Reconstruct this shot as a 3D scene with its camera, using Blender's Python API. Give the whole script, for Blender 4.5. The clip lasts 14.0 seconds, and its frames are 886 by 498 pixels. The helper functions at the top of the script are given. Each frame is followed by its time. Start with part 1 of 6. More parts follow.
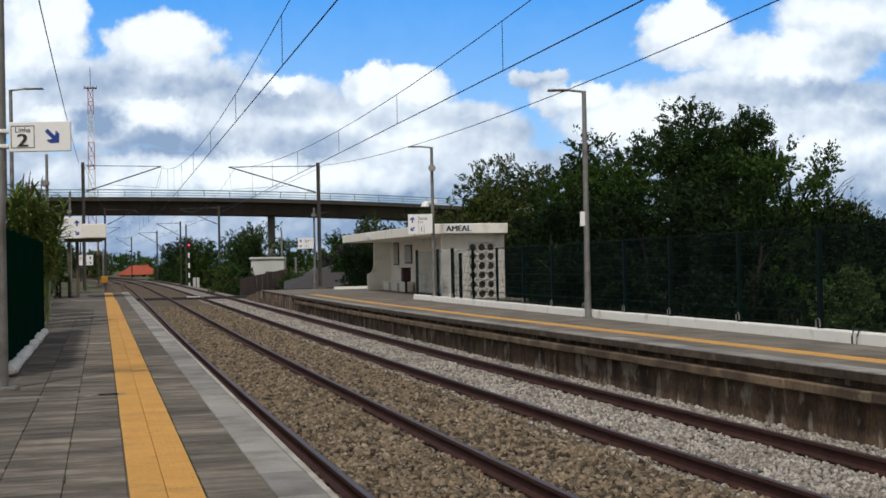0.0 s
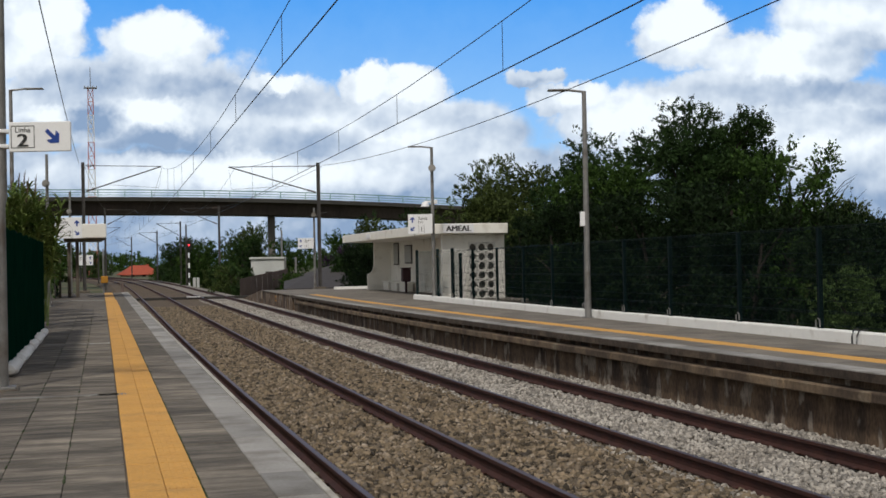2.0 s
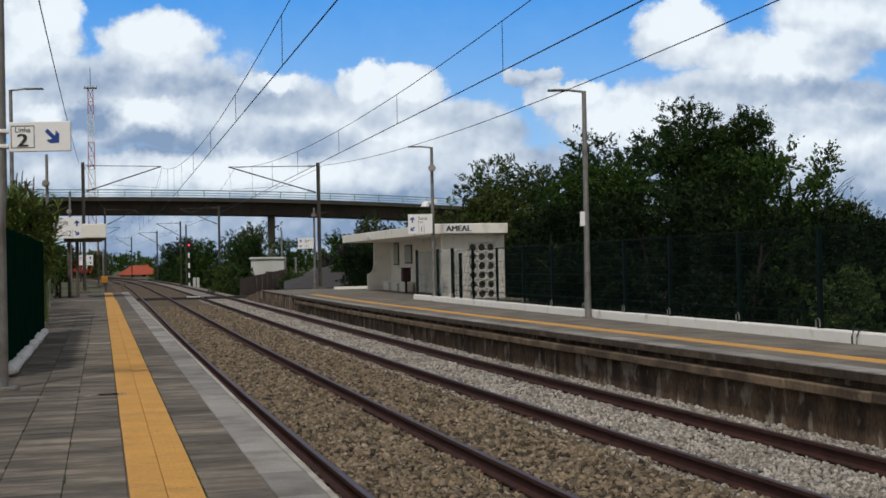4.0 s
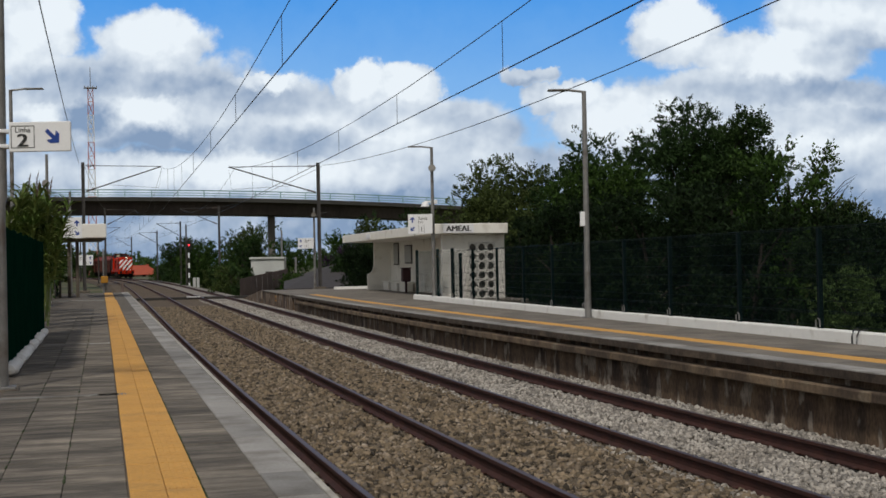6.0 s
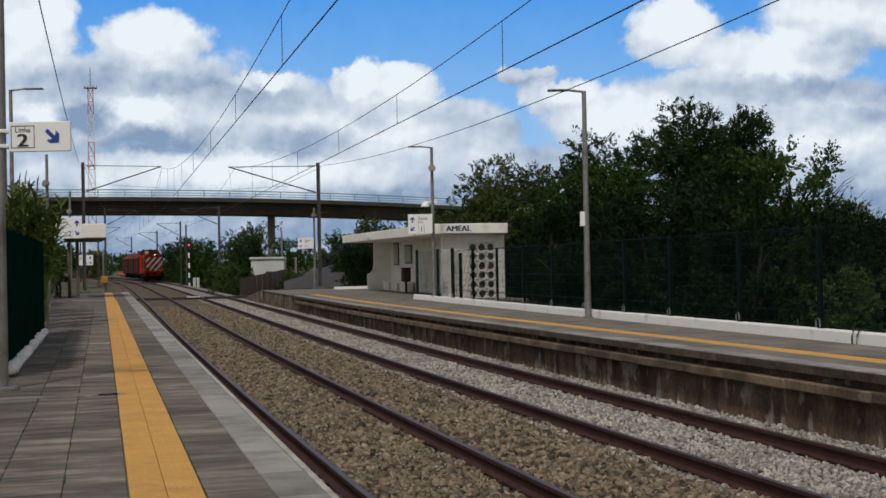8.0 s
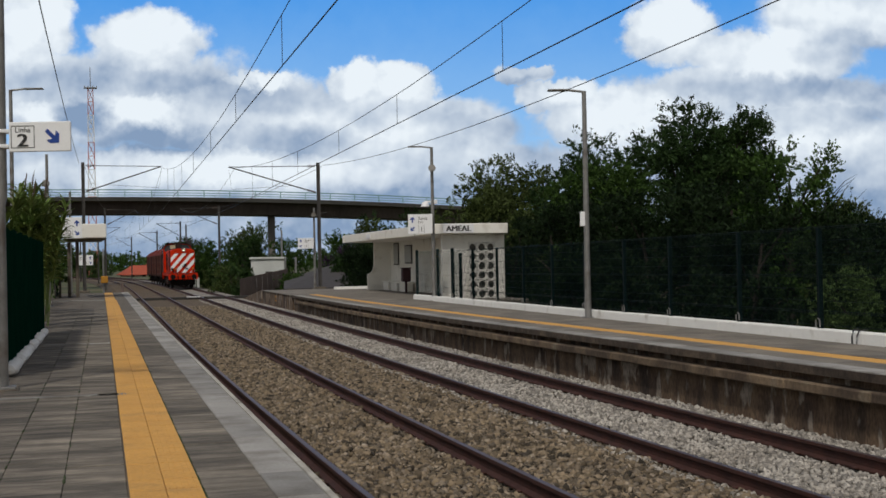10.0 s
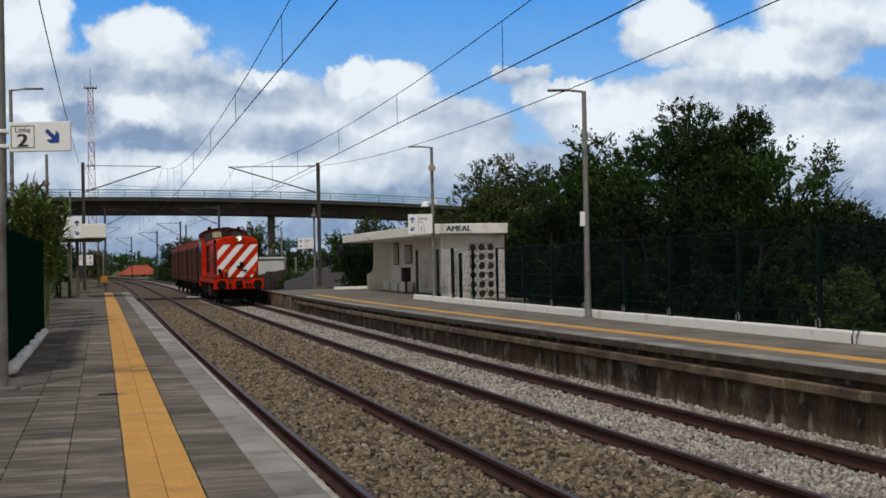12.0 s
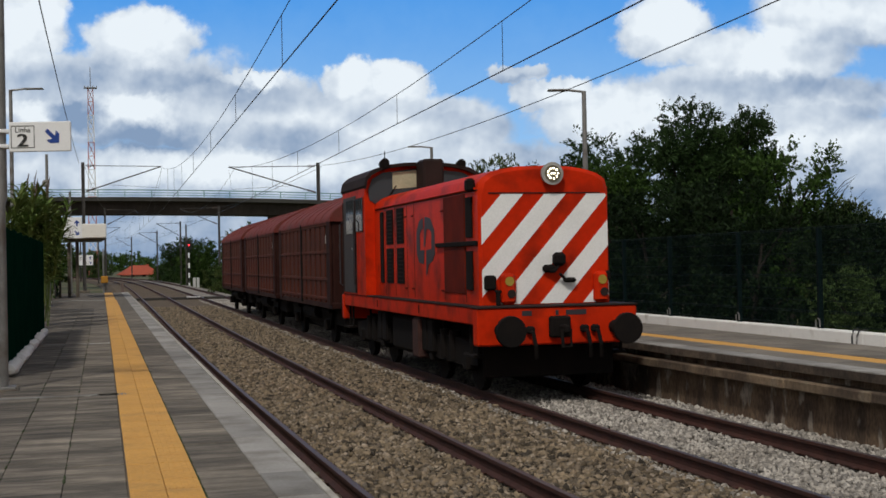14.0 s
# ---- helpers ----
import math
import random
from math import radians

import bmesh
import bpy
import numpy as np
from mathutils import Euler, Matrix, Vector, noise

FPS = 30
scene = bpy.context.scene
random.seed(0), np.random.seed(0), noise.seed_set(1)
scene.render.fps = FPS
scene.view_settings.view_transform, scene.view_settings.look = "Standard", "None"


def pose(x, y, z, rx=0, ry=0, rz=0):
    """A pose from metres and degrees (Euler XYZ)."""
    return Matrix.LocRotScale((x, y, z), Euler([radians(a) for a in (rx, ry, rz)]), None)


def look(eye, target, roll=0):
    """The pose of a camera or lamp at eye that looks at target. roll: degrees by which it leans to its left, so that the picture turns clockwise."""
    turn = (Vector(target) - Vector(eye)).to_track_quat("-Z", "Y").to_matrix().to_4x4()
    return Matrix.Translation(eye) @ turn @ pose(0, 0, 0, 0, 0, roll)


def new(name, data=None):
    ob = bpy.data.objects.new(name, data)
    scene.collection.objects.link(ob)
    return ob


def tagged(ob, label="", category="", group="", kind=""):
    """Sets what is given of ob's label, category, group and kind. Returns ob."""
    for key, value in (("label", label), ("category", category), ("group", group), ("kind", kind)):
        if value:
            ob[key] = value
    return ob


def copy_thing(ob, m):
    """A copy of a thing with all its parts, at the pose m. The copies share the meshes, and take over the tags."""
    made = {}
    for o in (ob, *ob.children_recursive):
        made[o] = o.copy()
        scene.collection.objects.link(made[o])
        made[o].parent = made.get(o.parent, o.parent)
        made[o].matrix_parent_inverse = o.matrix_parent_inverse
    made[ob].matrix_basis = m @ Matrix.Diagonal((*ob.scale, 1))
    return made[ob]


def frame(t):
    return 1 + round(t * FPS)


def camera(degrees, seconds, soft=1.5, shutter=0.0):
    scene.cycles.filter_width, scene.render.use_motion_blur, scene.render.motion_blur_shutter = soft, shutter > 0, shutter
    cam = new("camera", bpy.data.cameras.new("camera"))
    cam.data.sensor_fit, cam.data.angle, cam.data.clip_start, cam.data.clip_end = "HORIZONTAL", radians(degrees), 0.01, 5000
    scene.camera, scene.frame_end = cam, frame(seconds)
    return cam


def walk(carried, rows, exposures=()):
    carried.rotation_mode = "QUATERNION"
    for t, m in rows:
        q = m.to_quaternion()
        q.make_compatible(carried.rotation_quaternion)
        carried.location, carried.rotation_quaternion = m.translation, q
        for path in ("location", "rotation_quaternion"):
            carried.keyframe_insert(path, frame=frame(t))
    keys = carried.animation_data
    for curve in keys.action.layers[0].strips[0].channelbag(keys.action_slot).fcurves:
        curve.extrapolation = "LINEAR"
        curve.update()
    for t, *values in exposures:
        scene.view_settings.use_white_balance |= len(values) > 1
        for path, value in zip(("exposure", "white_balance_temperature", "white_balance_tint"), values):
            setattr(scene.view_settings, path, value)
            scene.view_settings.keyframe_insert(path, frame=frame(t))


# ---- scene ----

# ---------------------------------------------------------------- camera
cam = camera(37.22, 14.0, soft=1.6)
EYE = Vector((0.0, 0.0, 2.165))
AIM = EYE + Vector((0.27839, 0.96043, 0.00813)) * 50
walk(cam, [(0.0, look(EYE, AIM, -1.094)), (14.0, look(EYE, AIM, -1.094))], [(0.0, 0.24), (1.5, 0.22), (3.2, 0.1), (5.3, 0.0), (14.0, 0.0)])

# ---------------------------------------------------------------- light
SUN_EL, SUN_AZ = 50.0, -148.0          # degrees; azimuth from +y towards +x
world = bpy.data.worlds.new("world")
scene.world = world
world.use_nodes = True
wn, wl = world.node_tree.nodes, world.node_tree.links
wn.clear()
w_out = wn.new("ShaderNodeOutputWorld")
w_bg = wn.new("ShaderNodeBackground")
w_sky = wn.new("ShaderNodeTexSky")
w_sky.sky_type, w_sky.sun_disc = "NISHITA", False
w_sky.sun_elevation, w_sky.sun_rotation = radians(SUN_EL), radians(SUN_AZ)
w_bg.inputs[1].default_value = 0.050
# broken white cloud over the whole sky
w_tc, w_noise, w_map, w_mix = wn.new("ShaderNodeTexCoord"), wn.new("ShaderNodeTexNoise"), wn.new("ShaderNodeMapRange"), wn.new("ShaderNodeMix")
w_noise.inputs["Scale"].default_value, w_noise.inputs["Detail"].default_value = 2.6, 6.0
w_map.inputs[1].default_value, w_map.inputs[2].default_value = 0.38, 0.56
w_mix.data_type = "RGBA"
w_mix.inputs[7].default_value = (8.6, 8.2, 7.7, 1)
wl.new(w_tc.outputs["Generated"], w_noise.inputs[0])
wl.new(w_noise.outputs[0], w_map.inputs[0])
wl.new(w_map.outputs[0], w_mix.inputs[0])
wl.new(w_sky.outputs[0], w_mix.inputs[6])
wl.new(w_mix.outputs[2], w_bg.inputs[0])
wl.new(w_bg.outputs[0], w_out.inputs[0])

sun = new("sun", bpy.data.lights.new("sun", "SUN"))
sun.data.energy, sun.data.angle, sun.data.color = 1.75, radians(6.0), (1.0, 0.94, 0.85)
sd = Vector((math.sin(radians(SUN_AZ)) * math.cos(radians(SUN_EL)), math.cos(radians(SUN_AZ)) * math.cos(radians(SUN_EL)), math.sin(radians(SUN_EL))))
sun.matrix_world = look(sd * 100, (0, 0, 0))


# ---------------------------------------------------------------- materials
def mat(name, c1, c2=None, scale=3.0, rough=0.8, metal=0.0, bump=0.0, bscale=30.0, fine=0.15, fscale=40.0, rand=0.0, stretch=(1, 1, 1), spec=0.5, dirt=None, dscale=0.7, damt=0.5, hard=0.2, local=False, peel=None, pscale=3.5, pthr=0.6):
    """Principled surface: two colours mixed by a large noise, a fine grain, optional dirt patches and a bump."""
    m = bpy.data.materials.new(name)
    m.use_nodes = True
    n, l = m.node_tree.nodes, m.node_tree.links
    b = n["Principled BSDF"]
    b.inputs["Roughness"].default_value, b.inputs["Metallic"].default_value = rough, metal
    b.inputs["Specular IOR Level"].default_value = spec
    tc = n.new("ShaderNodeTexCoord")
    mp = n.new("ShaderNodeMapping")
    mp.inputs["Scale"].default_value = stretch
    l.new(tc.outputs["Object"] if local else n.new("ShaderNodeNewGeometry").outputs["Position"], mp.inputs[0])
    def noise_tex(s, d=4.0):
        t = n.new("ShaderNodeTexNoise")
        t.inputs["Scale"].default_value, t.inputs["Detail"].default_value = s, d
        l.new(mp.outputs[0], t.inputs[0])
        return t
    def mix(kind, f, a, c):
        x = n.new("ShaderNodeMix")
        x.data_type, x.blend_type = "RGBA", kind
        for sock, v in ((x.inputs[0], f), (x.inputs[6], a), (x.inputs[7], c)):
            if hasattr(v, "links"):
                l.new(v, sock)
            elif isinstance(v, (int, float)):
                sock.default_value = v
            else:
                sock.default_value = (*v, 1)
        return x.outputs[2]
    def ramp(sock, a, c):
        r = n.new("ShaderNodeMapRange")
        r.inputs[1].default_value, r.inputs[2].default_value = a, c
        l.new(sock, r.inputs[0])
        return r.outputs[0]
    c2 = c2 or tuple(v * 0.75 for v in c1)
    col = mix("MIX", ramp(noise_tex(scale).outputs[0], 0.5 - hard, 0.5 + hard), c1, c2)
    if dirt:
        col = mix("MIX", ramp(noise_tex(dscale, 6).outputs[0], 0.62 - 0.25 * damt, 0.75), col, dirt)
    if peel:
        col = mix("MIX", ramp(noise_tex(pscale, 8).outputs[0], pthr, pthr + 0.05), col, peel)
    g = ramp(noise_tex(fscale, 3).outputs[0], 0.25, 0.75)
    gm = n.new("ShaderNodeMapRange")
    gm.inputs[3].default_value, gm.inputs[4].default_value = 1 - fine, 1 + fine
    l.new(g, gm.inputs[0])
    cv = n.new("ShaderNodeCombineXYZ")
    for i in range(3):
        l.new(gm.outputs[0], cv.inputs[i])
    col = mix("MULTIPLY", 1.0, col, cv.outputs[0])
    if rand:
        oi = n.new("ShaderNodeObjectInfo") if rand > 0 else n.new("ShaderNodeNewGeometry")
        rr = n.new("ShaderNodeMapRange")
        rr.inputs[3].default_value, rr.inputs[4].default_value = 1 - abs(rand), 1 + abs(rand)
        l.new(oi.outputs["Random"] if rand > 0 else oi.outputs["Random Per Island"], rr.inputs[0])
        rv = n.new("ShaderNodeCombineXYZ")
        for i in range(3):
            l.new(rr.outputs[0], rv.inputs[i])
        col = mix("MULTIPLY", 1.0, col, rv.outputs[0])
    l.new(col, b.inputs["Base Color"])
    if bump:
        bp = n.new("ShaderNodeBump")
        bp.inputs["Strength"].default_value, bp.inputs["Distance"].default_value = min(1.0, bump), 0.02
        l.new(noise_tex(bscale, 5).outputs[0], bp.inputs["Height"])
        l.new(bp.outputs[0], b.inputs["Normal"])
    return m


def glow(name, colour, power):
    m = bpy.data.materials.new(name)
    m.use_nodes = True
    b = m.node_tree.nodes["Principled BSDF"]
    b.inputs["Base Color"].default_value = (*colour, 1)
    b.inputs["Emission Color"].default_value = (*colour, 1)
    b.inputs["Emission Strength"].default_value = power
    return m


def glass(name, colour, rough=0.05, alpha=0.35):
    m = bpy.data.materials.new(name)
    m.use_nodes = True
    b = m.node_tree.nodes["Principled BSDF"]
    b.inputs["Base Color"].default_value = (*colour, 1)
    b.inputs["Roughness"].default_value = rough
    b.inputs["Alpha"].default_value = alpha
    b.inputs["Specular IOR Level"].default_value = 0.3
    return m


def leafmat(name, c1, c2, scale=0.5):
    m = mat(name, c1, c2, scale=scale, rough=0.6, fine=0.1, rand=-0.5, spec=0.10)
    n, l = m.node_tree.nodes, m.node_tree.links
    b = n["Principled BSDF"]
    tr = n.new("ShaderNodeBsdfTranslucent")
    l.new(b.inputs["Base Color"].links[0].from_socket, tr.inputs[0])
    mx = n.new("ShaderNodeMixShader")
    mx.inputs[0].default_value = 0.12
    l.new(b.outputs[0], mx.inputs[1])
    l.new(tr.outputs[0], mx.inputs[2])
    l.new(mx.outputs[0], n["Material Output"].inputs[0])
    return m


M_SLAB = mat("paving", (0.235, 0.204, 0.165), (0.118, 0.102, 0.083), hard=0.12, scale=2.4, rough=0.9, bump=0.5, bscale=60, fine=0.3, fscale=14, rand=0.34, stretch=(0.7, 2.6, 1), dirt=(0.07, 0.062, 0.052), dscale=1.5, damt=0.7)
M_COPE = mat("coping_concrete", (0.35, 0.34, 0.325), (0.26, 0.25, 0.235), scale=1.5, rough=0.85, bump=0.4, bscale=50, rand=0.26, dirt=(0.17, 0.155, 0.135), dscale=2.2, damt=0.6)
M_YEL = mat("tactile_yellow", (0.66, 0.36, 0.085), (0.60, 0.32, 0.075), scale=1.4, rough=0.8, bump=0.3, bscale=80, rand=0.05, dirt=(0.46, 0.26, 0.08), dscale=1.8, damt=0.2)
M_CONC = mat("old_concrete", (0.17, 0.145, 0.115), (0.085, 0.07, 0.056), scale=2, rough=0.95, bump=0.6, bscale=20, dirt=(0.06, 0.05, 0.042), dscale=1.4)
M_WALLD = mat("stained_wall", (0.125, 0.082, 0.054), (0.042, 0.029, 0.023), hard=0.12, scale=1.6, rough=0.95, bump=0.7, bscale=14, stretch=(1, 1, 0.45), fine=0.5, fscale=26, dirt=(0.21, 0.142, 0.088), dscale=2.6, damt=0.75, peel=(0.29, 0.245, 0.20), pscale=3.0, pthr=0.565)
M_PLATR = mat("platform_paving", (0.225, 0.200, 0.168), (0.145, 0.128, 0.106), scale=1.1, rough=0.9, bump=0.3, bscale=40, rand=0.16, dirt=(0.10, 0.09, 0.078), dscale=1.5, damt=0.5)
M_WHITE = mat("white_paint", (0.91, 0.91, 0.89), (0.86, 0.86, 0.84), scale=2.2, rough=0.7, bump=0.15, bscale=25, fine=0.05, dirt=(0.6, 0.58, 0.54), dscale=2.6, damt=0.15)
M_WHITE2 = mat("white_plaster", (0.90, 0.885, 0.83), (0.85, 0.835, 0.78), scale=1.2, rough=0.75, bump=0.15, bscale=35, fine=0.05, dirt=(0.64, 0.60, 0.53), dscale=1.7, damt=0.3)
M_SIGN = mat("sign_white", (0.88, 0.89, 0.91), (0.85, 0.86, 0.88), scale=2, rough=0.4, fine=0.03)
M_BLACK = mat("black_paint", (0.012, 0.012, 0.013), (0.02, 0.02, 0.02), rough=0.5)
M_BLUE = mat("blue_paint", (0.012, 0.06, 0.32), (0.012, 0.05, 0.28), rough=0.45, fine=0.03)
M_CABRAIL = mat("dark_handrail", (0.05, 0.05, 0.055), (0.035, 0.035, 0.04), rough=0.5, metal=0.4, local=True)
M_STEEL = mat("galvanised_steel", (0.30, 0.30, 0.295), (0.22, 0.215, 0.21), scale=4, rough=0.55, metal=0.5, fine=0.12, dirt=(0.13, 0.10, 0.08), dscale=2.5, damt=0.3)
M_MAST = mat("dark_mast_steel", (0.085, 0.08, 0.075), (0.05, 0.047, 0.045), scale=2, rough=0.7, metal=0.2)
M_WIRE = mat("wire", (0.035, 0.035, 0.037), (0.05, 0.045, 0.04), rough=0.5, metal=0.6)
M_RAILS = mat("rusty_rail", (0.075, 0.028, 0.021), (0.042, 0.017, 0.014), scale=5, rough=0.75, metal=0.25, bump=0.2, bscale=60)
M_RAILTOP = mat("polished_rail", (0.13, 0.10, 0.10), (0.09, 0.065, 0.065), scale=3, rough=0.5, metal=0.5, stretch=(1, 0.2, 1))
# bed under the strewn stones, darker: gap shade is put into its colour
M_BAL1 = mat("brown_ballast", (0.085, 0.063, 0.040), (0.050, 0.037, 0.023), scale=1.1, rough=0.95, bump=0.9, bscale=26, fine=0.4, fscale=22)
M_ST1 = mat("brown_ballast_stone", (0.185, 0.143, 0.094), (0.125, 0.094, 0.060), scale=0.9, rough=0.9, bump=0.3, bscale=60, rand=-0.85)
M_ST3 = mat("mixed_ballast_stone", (0.29, 0.245, 0.19), (0.16, 0.118, 0.078), scale=7.0, rough=0.9, bump=0.3, bscale=60, rand=-0.6)
M_ST2 = mat("grey_ballast_stone", (0.40, 0.375, 0.34), (0.27, 0.245, 0.215), scale=0.9, rough=0.9, bump=0.3, bscale=60, rand=-0.55)
M_BALF1 = mat("brown_ballast_far", (0.125, 0.090, 0.055), (0.080, 0.057, 0.035), scale=1.1, rough=0.95, bump=0.9, bscale=16, fine=0.45, fscale=13)
M_BALF2 = mat("grey_ballast_far", (0.27, 0.25, 0.225), (0.19, 0.172, 0.15), scale=1.1, rough=0.95, bump=0.9, bscale=16, fine=0.45, fscale=13)
M_NOSE = mat("edge_strip", (0.50, 0.48, 0.43), (0.40, 0.38, 0.34), scale=2.5, rough=0.85, bump=0.3, bscale=40, dirt=(0.24, 0.22, 0.18), dscale=3, damt=0.5)
M_MOSS = mat("joint_moss", (0.05, 0.075, 0.02), (0.035, 0.05, 0.02), scale=9, rough=0.95, bump=0.5)
M_SLEEP = mat("sleeper_concrete", (0.25, 0.22, 0.18), (0.16, 0.135, 0.105), scale=3, rough=0.95, bump=0.4, bscale=40)
M_GREEN = mat("green_fence_paint", (0.003, 0.011, 0.012), (0.002, 0.008, 0.009), spec=0.1, scale=4, rough=0.55)
M_SCREEN = mat("green_screen_cloth", (0.003, 0.026, 0.016), (0.002, 0.019, 0.012), spec=0.0, scale=1.5, rough=0.9, fine=0.2, fscale=60)
M_GRASS = mat("dry_grass", (0.085, 0.085, 0.032), (0.05, 0.065, 0.022), scale=0.12, rough=0.95, bump=0.8, bscale=8, fine=0.35, fscale=4, dirt=(0.16, 0.125, 0.065), dscale=0.05, damt=0.4)
# bridge concrete: besides stains, the dimness of its side is in the colour
M_BRIDGE = mat("bridge_concrete_shaded", (0.070, 0.056, 0.050), (0.042, 0.033, 0.030), scale=0.4, rough=0.9, fine=0.2, fscale=3, stretch=(1, 1, 0.4), dirt=(0.035, 0.03, 0.026), dscale=0.35)
M_RAILING = mat("bridge_railing_green", (0.18, 0.33, 0.30), (0.15, 0.28, 0.26), scale=1, rough=0.6)
# tower red is paled: the haze of distance is mixed into the paint
M_TOWR = mat("tower_red_hazed", (0.50, 0.16, 0.12), (0.45, 0.15, 0.12), rough=0.7)
M_TOWW = mat("tower_white", (0.80, 0.79, 0.78), (0.74, 0.73, 0.72), rough=0.7)
M_ROOF = mat("clay_tiles", (0.42, 0.085, 0.045), (0.33, 0.07, 0.04), scale=1.5, rough=0.9, bump=0.6, bscale=6)
M_HOUSE = mat("house_plaster", (0.55, 0.50, 0.42), None, rough=0.9)
M_LOCO = mat("loco_red", (0.62, 0.030, 0.004), (0.52, 0.022, 0.004), scale=1.1, spec=0.07, rough=0.5, fine=0.08, fscale=9, dirt=(0.13, 0.013, 0.006), dscale=1.6, damt=0.55, local=True)
M_LOCOW = mat("loco_white", (0.89, 0.89, 0.89), (0.84, 0.84, 0.84), scale=2.5, rough=0.5, fine=0.06, local=True)
M_LOCOD = mat("loco_roof_dark", (0.036, 0.022, 0.020), (0.022, 0.016, 0.015), scale=2, rough=0.75, spec=0.12, local=True)
M_LOGO = mat("loco_logo_grey", (0.035, 0.028, 0.035), None, rough=0.5, local=True)
M_UNDER = mat("underframe_grime", (0.007, 0.006, 0.006), (0.012, 0.009, 0.008), scale=3, rough=0.9, spec=0.15, local=True)
# wall darker than its ribs: shade between the slats is in the colour
M_WAGON = mat("wagon_brown_shaded", (0.034, 0.008, 0.006), (0.020, 0.006, 0.004), spec=0.2, scale=1.6, rough=0.8, fine=0.15, fscale=12, stretch=(1, 1, 0.4), dirt=(0.06, 0.028, 0.02), dscale=1.2, local=True)
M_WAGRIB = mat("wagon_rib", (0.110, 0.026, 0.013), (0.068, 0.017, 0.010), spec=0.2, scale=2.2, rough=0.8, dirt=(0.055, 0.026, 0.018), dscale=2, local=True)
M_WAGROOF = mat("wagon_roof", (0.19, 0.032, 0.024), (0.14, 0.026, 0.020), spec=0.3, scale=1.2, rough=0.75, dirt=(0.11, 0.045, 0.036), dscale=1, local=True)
M_CREAM = mat("cream_blind", (0.55, 0.53, 0.36), None, rough=0.8, local=True)
M_CABGL = glass("cab_glass", (0.05, 0.06, 0.07), 0.06, 0.92)
M_SHGL = glass("shelter_glass", (0.16, 0.2, 0.2), 0.06, 0.16)
M_HEAD = glow("headlight_glow", (1.0, 0.90, 0.66), 8.0)
M_LAMPG = mat("lamp_amber", (0.42, 0.30, 0.05), None, rough=0.25, local=True)
M_REDL = glow("signal_red", (1.0, 0.02, 0.03), 4.0)
M_BROWN = mat("brown_boards", (0.17, 0.125, 0.11), (0.13, 0.098, 0.088), scale=1.2, rough=0.85, rand=0.1)
M_HUT = mat("hut_white", (0.58, 0.6, 0.59), (0.5, 0.52, 0.51), scale=1, rough=0.7)
M_GREYROAD = mat("ramp_asphalt", (0.058, 0.052, 0.053), (0.042, 0.038, 0.039), scale=1.5, rough=0.95, bump=0.3)
M_BIN = mat("maroon_bin", (0.045, 0.012, 0.018), None, rough=0.5)
M_BARK = mat("bark", (0.030, 0.023, 0.018), (0.020, 0.016, 0.013), scale=3, rough=0.95, bump=0.8, bscale=12)
M_YBOX = mat("yellow_box", (0.52, 0.24, 0.02), None, rough=0.6)
M_CLAU = mat("pierced_block_white", (0.80, 0.79, 0.75), (0.72, 0.71, 0.67), scale=3, rough=0.85, bump=0.2)
M_POSTER = mat("faded_poster", (0.45, 0.45, 0.42), (0.36, 0.37, 0.36), scale=5, rough=0.5)
M_CROSS = mat("crossing_timber", (0.045, 0.04, 0.036), (0.03, 0.027, 0.025), scale=2, rough=0.9)
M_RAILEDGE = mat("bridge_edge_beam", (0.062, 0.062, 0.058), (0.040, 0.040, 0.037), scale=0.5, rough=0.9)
M_DOOR = mat("loco_door_dark_red", (0.15, 0.015, 0.006), (0.08, 0.010, 0.005), scale=1.5, rough=0.7, spec=0.08, local=True)
M_CABDOOR = mat("cab_door_grey", (0.048, 0.042, 0.045), (0.034, 0.029, 0.031), scale=2, rough=0.7, dirt=(0.05, 0.03, 0.028), dscale=2, damt=0.3, local=True)
M_LENS = mat("headlight_reflector", (0.25, 0.22, 0.16), (0.18, 0.16, 0.12), rough=0.2, metal=0.6, local=True)
M_LEDGE = mat("ledge_stone", (0.185, 0.132, 0.085), (0.080, 0.056, 0.039), scale=1.6, rough=0.95, bump=0.5, bscale=18, fine=0.3, fscale=16, hard=0.12, dirt=(0.22, 0.18, 0.13), dscale=2.4, damt=0.2, rand=0.15)
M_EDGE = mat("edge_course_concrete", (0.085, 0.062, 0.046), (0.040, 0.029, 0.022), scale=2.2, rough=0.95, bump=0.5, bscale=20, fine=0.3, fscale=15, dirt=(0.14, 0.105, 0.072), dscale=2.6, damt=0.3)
M_PIER = mat("pier_concrete", (0.17, 0.165, 0.155), (0.13, 0.125, 0.118), scale=0.6, rough=0.9)
L_DARK = leafmat("leaf_dark", (0.015, 0.036, 0.011), (0.034, 0.064, 0.018))
# undergrowth leaf: the shade below the canopy is put into this colour
L_SHADE = leafmat("leaf_shaded", (0.006, 0.015, 0.005), (0.014, 0.028, 0.009))
L_MID = leafmat("leaf_mid", (0.026, 0.060, 0.012), (0.050, 0.092, 0.020))
L_OLIVE = leafmat("leaf_olive", (0.070, 0.094, 0.027), (0.036, 0.056, 0.016))
L_REED = leafmat("leaf_reed", (0.085, 0.150, 0.034), (0.165, 0.195, 0.062), 2.5)
M_PLUME = mat("reed_plume", (0.16, 0.11, 0.085), (0.10, 0.07, 0.055), rough=0.95)
L_PURPLE = leafmat("leaf_purple", (0.035, 0.02, 0.045), (0.05, 0.03, 0.06))


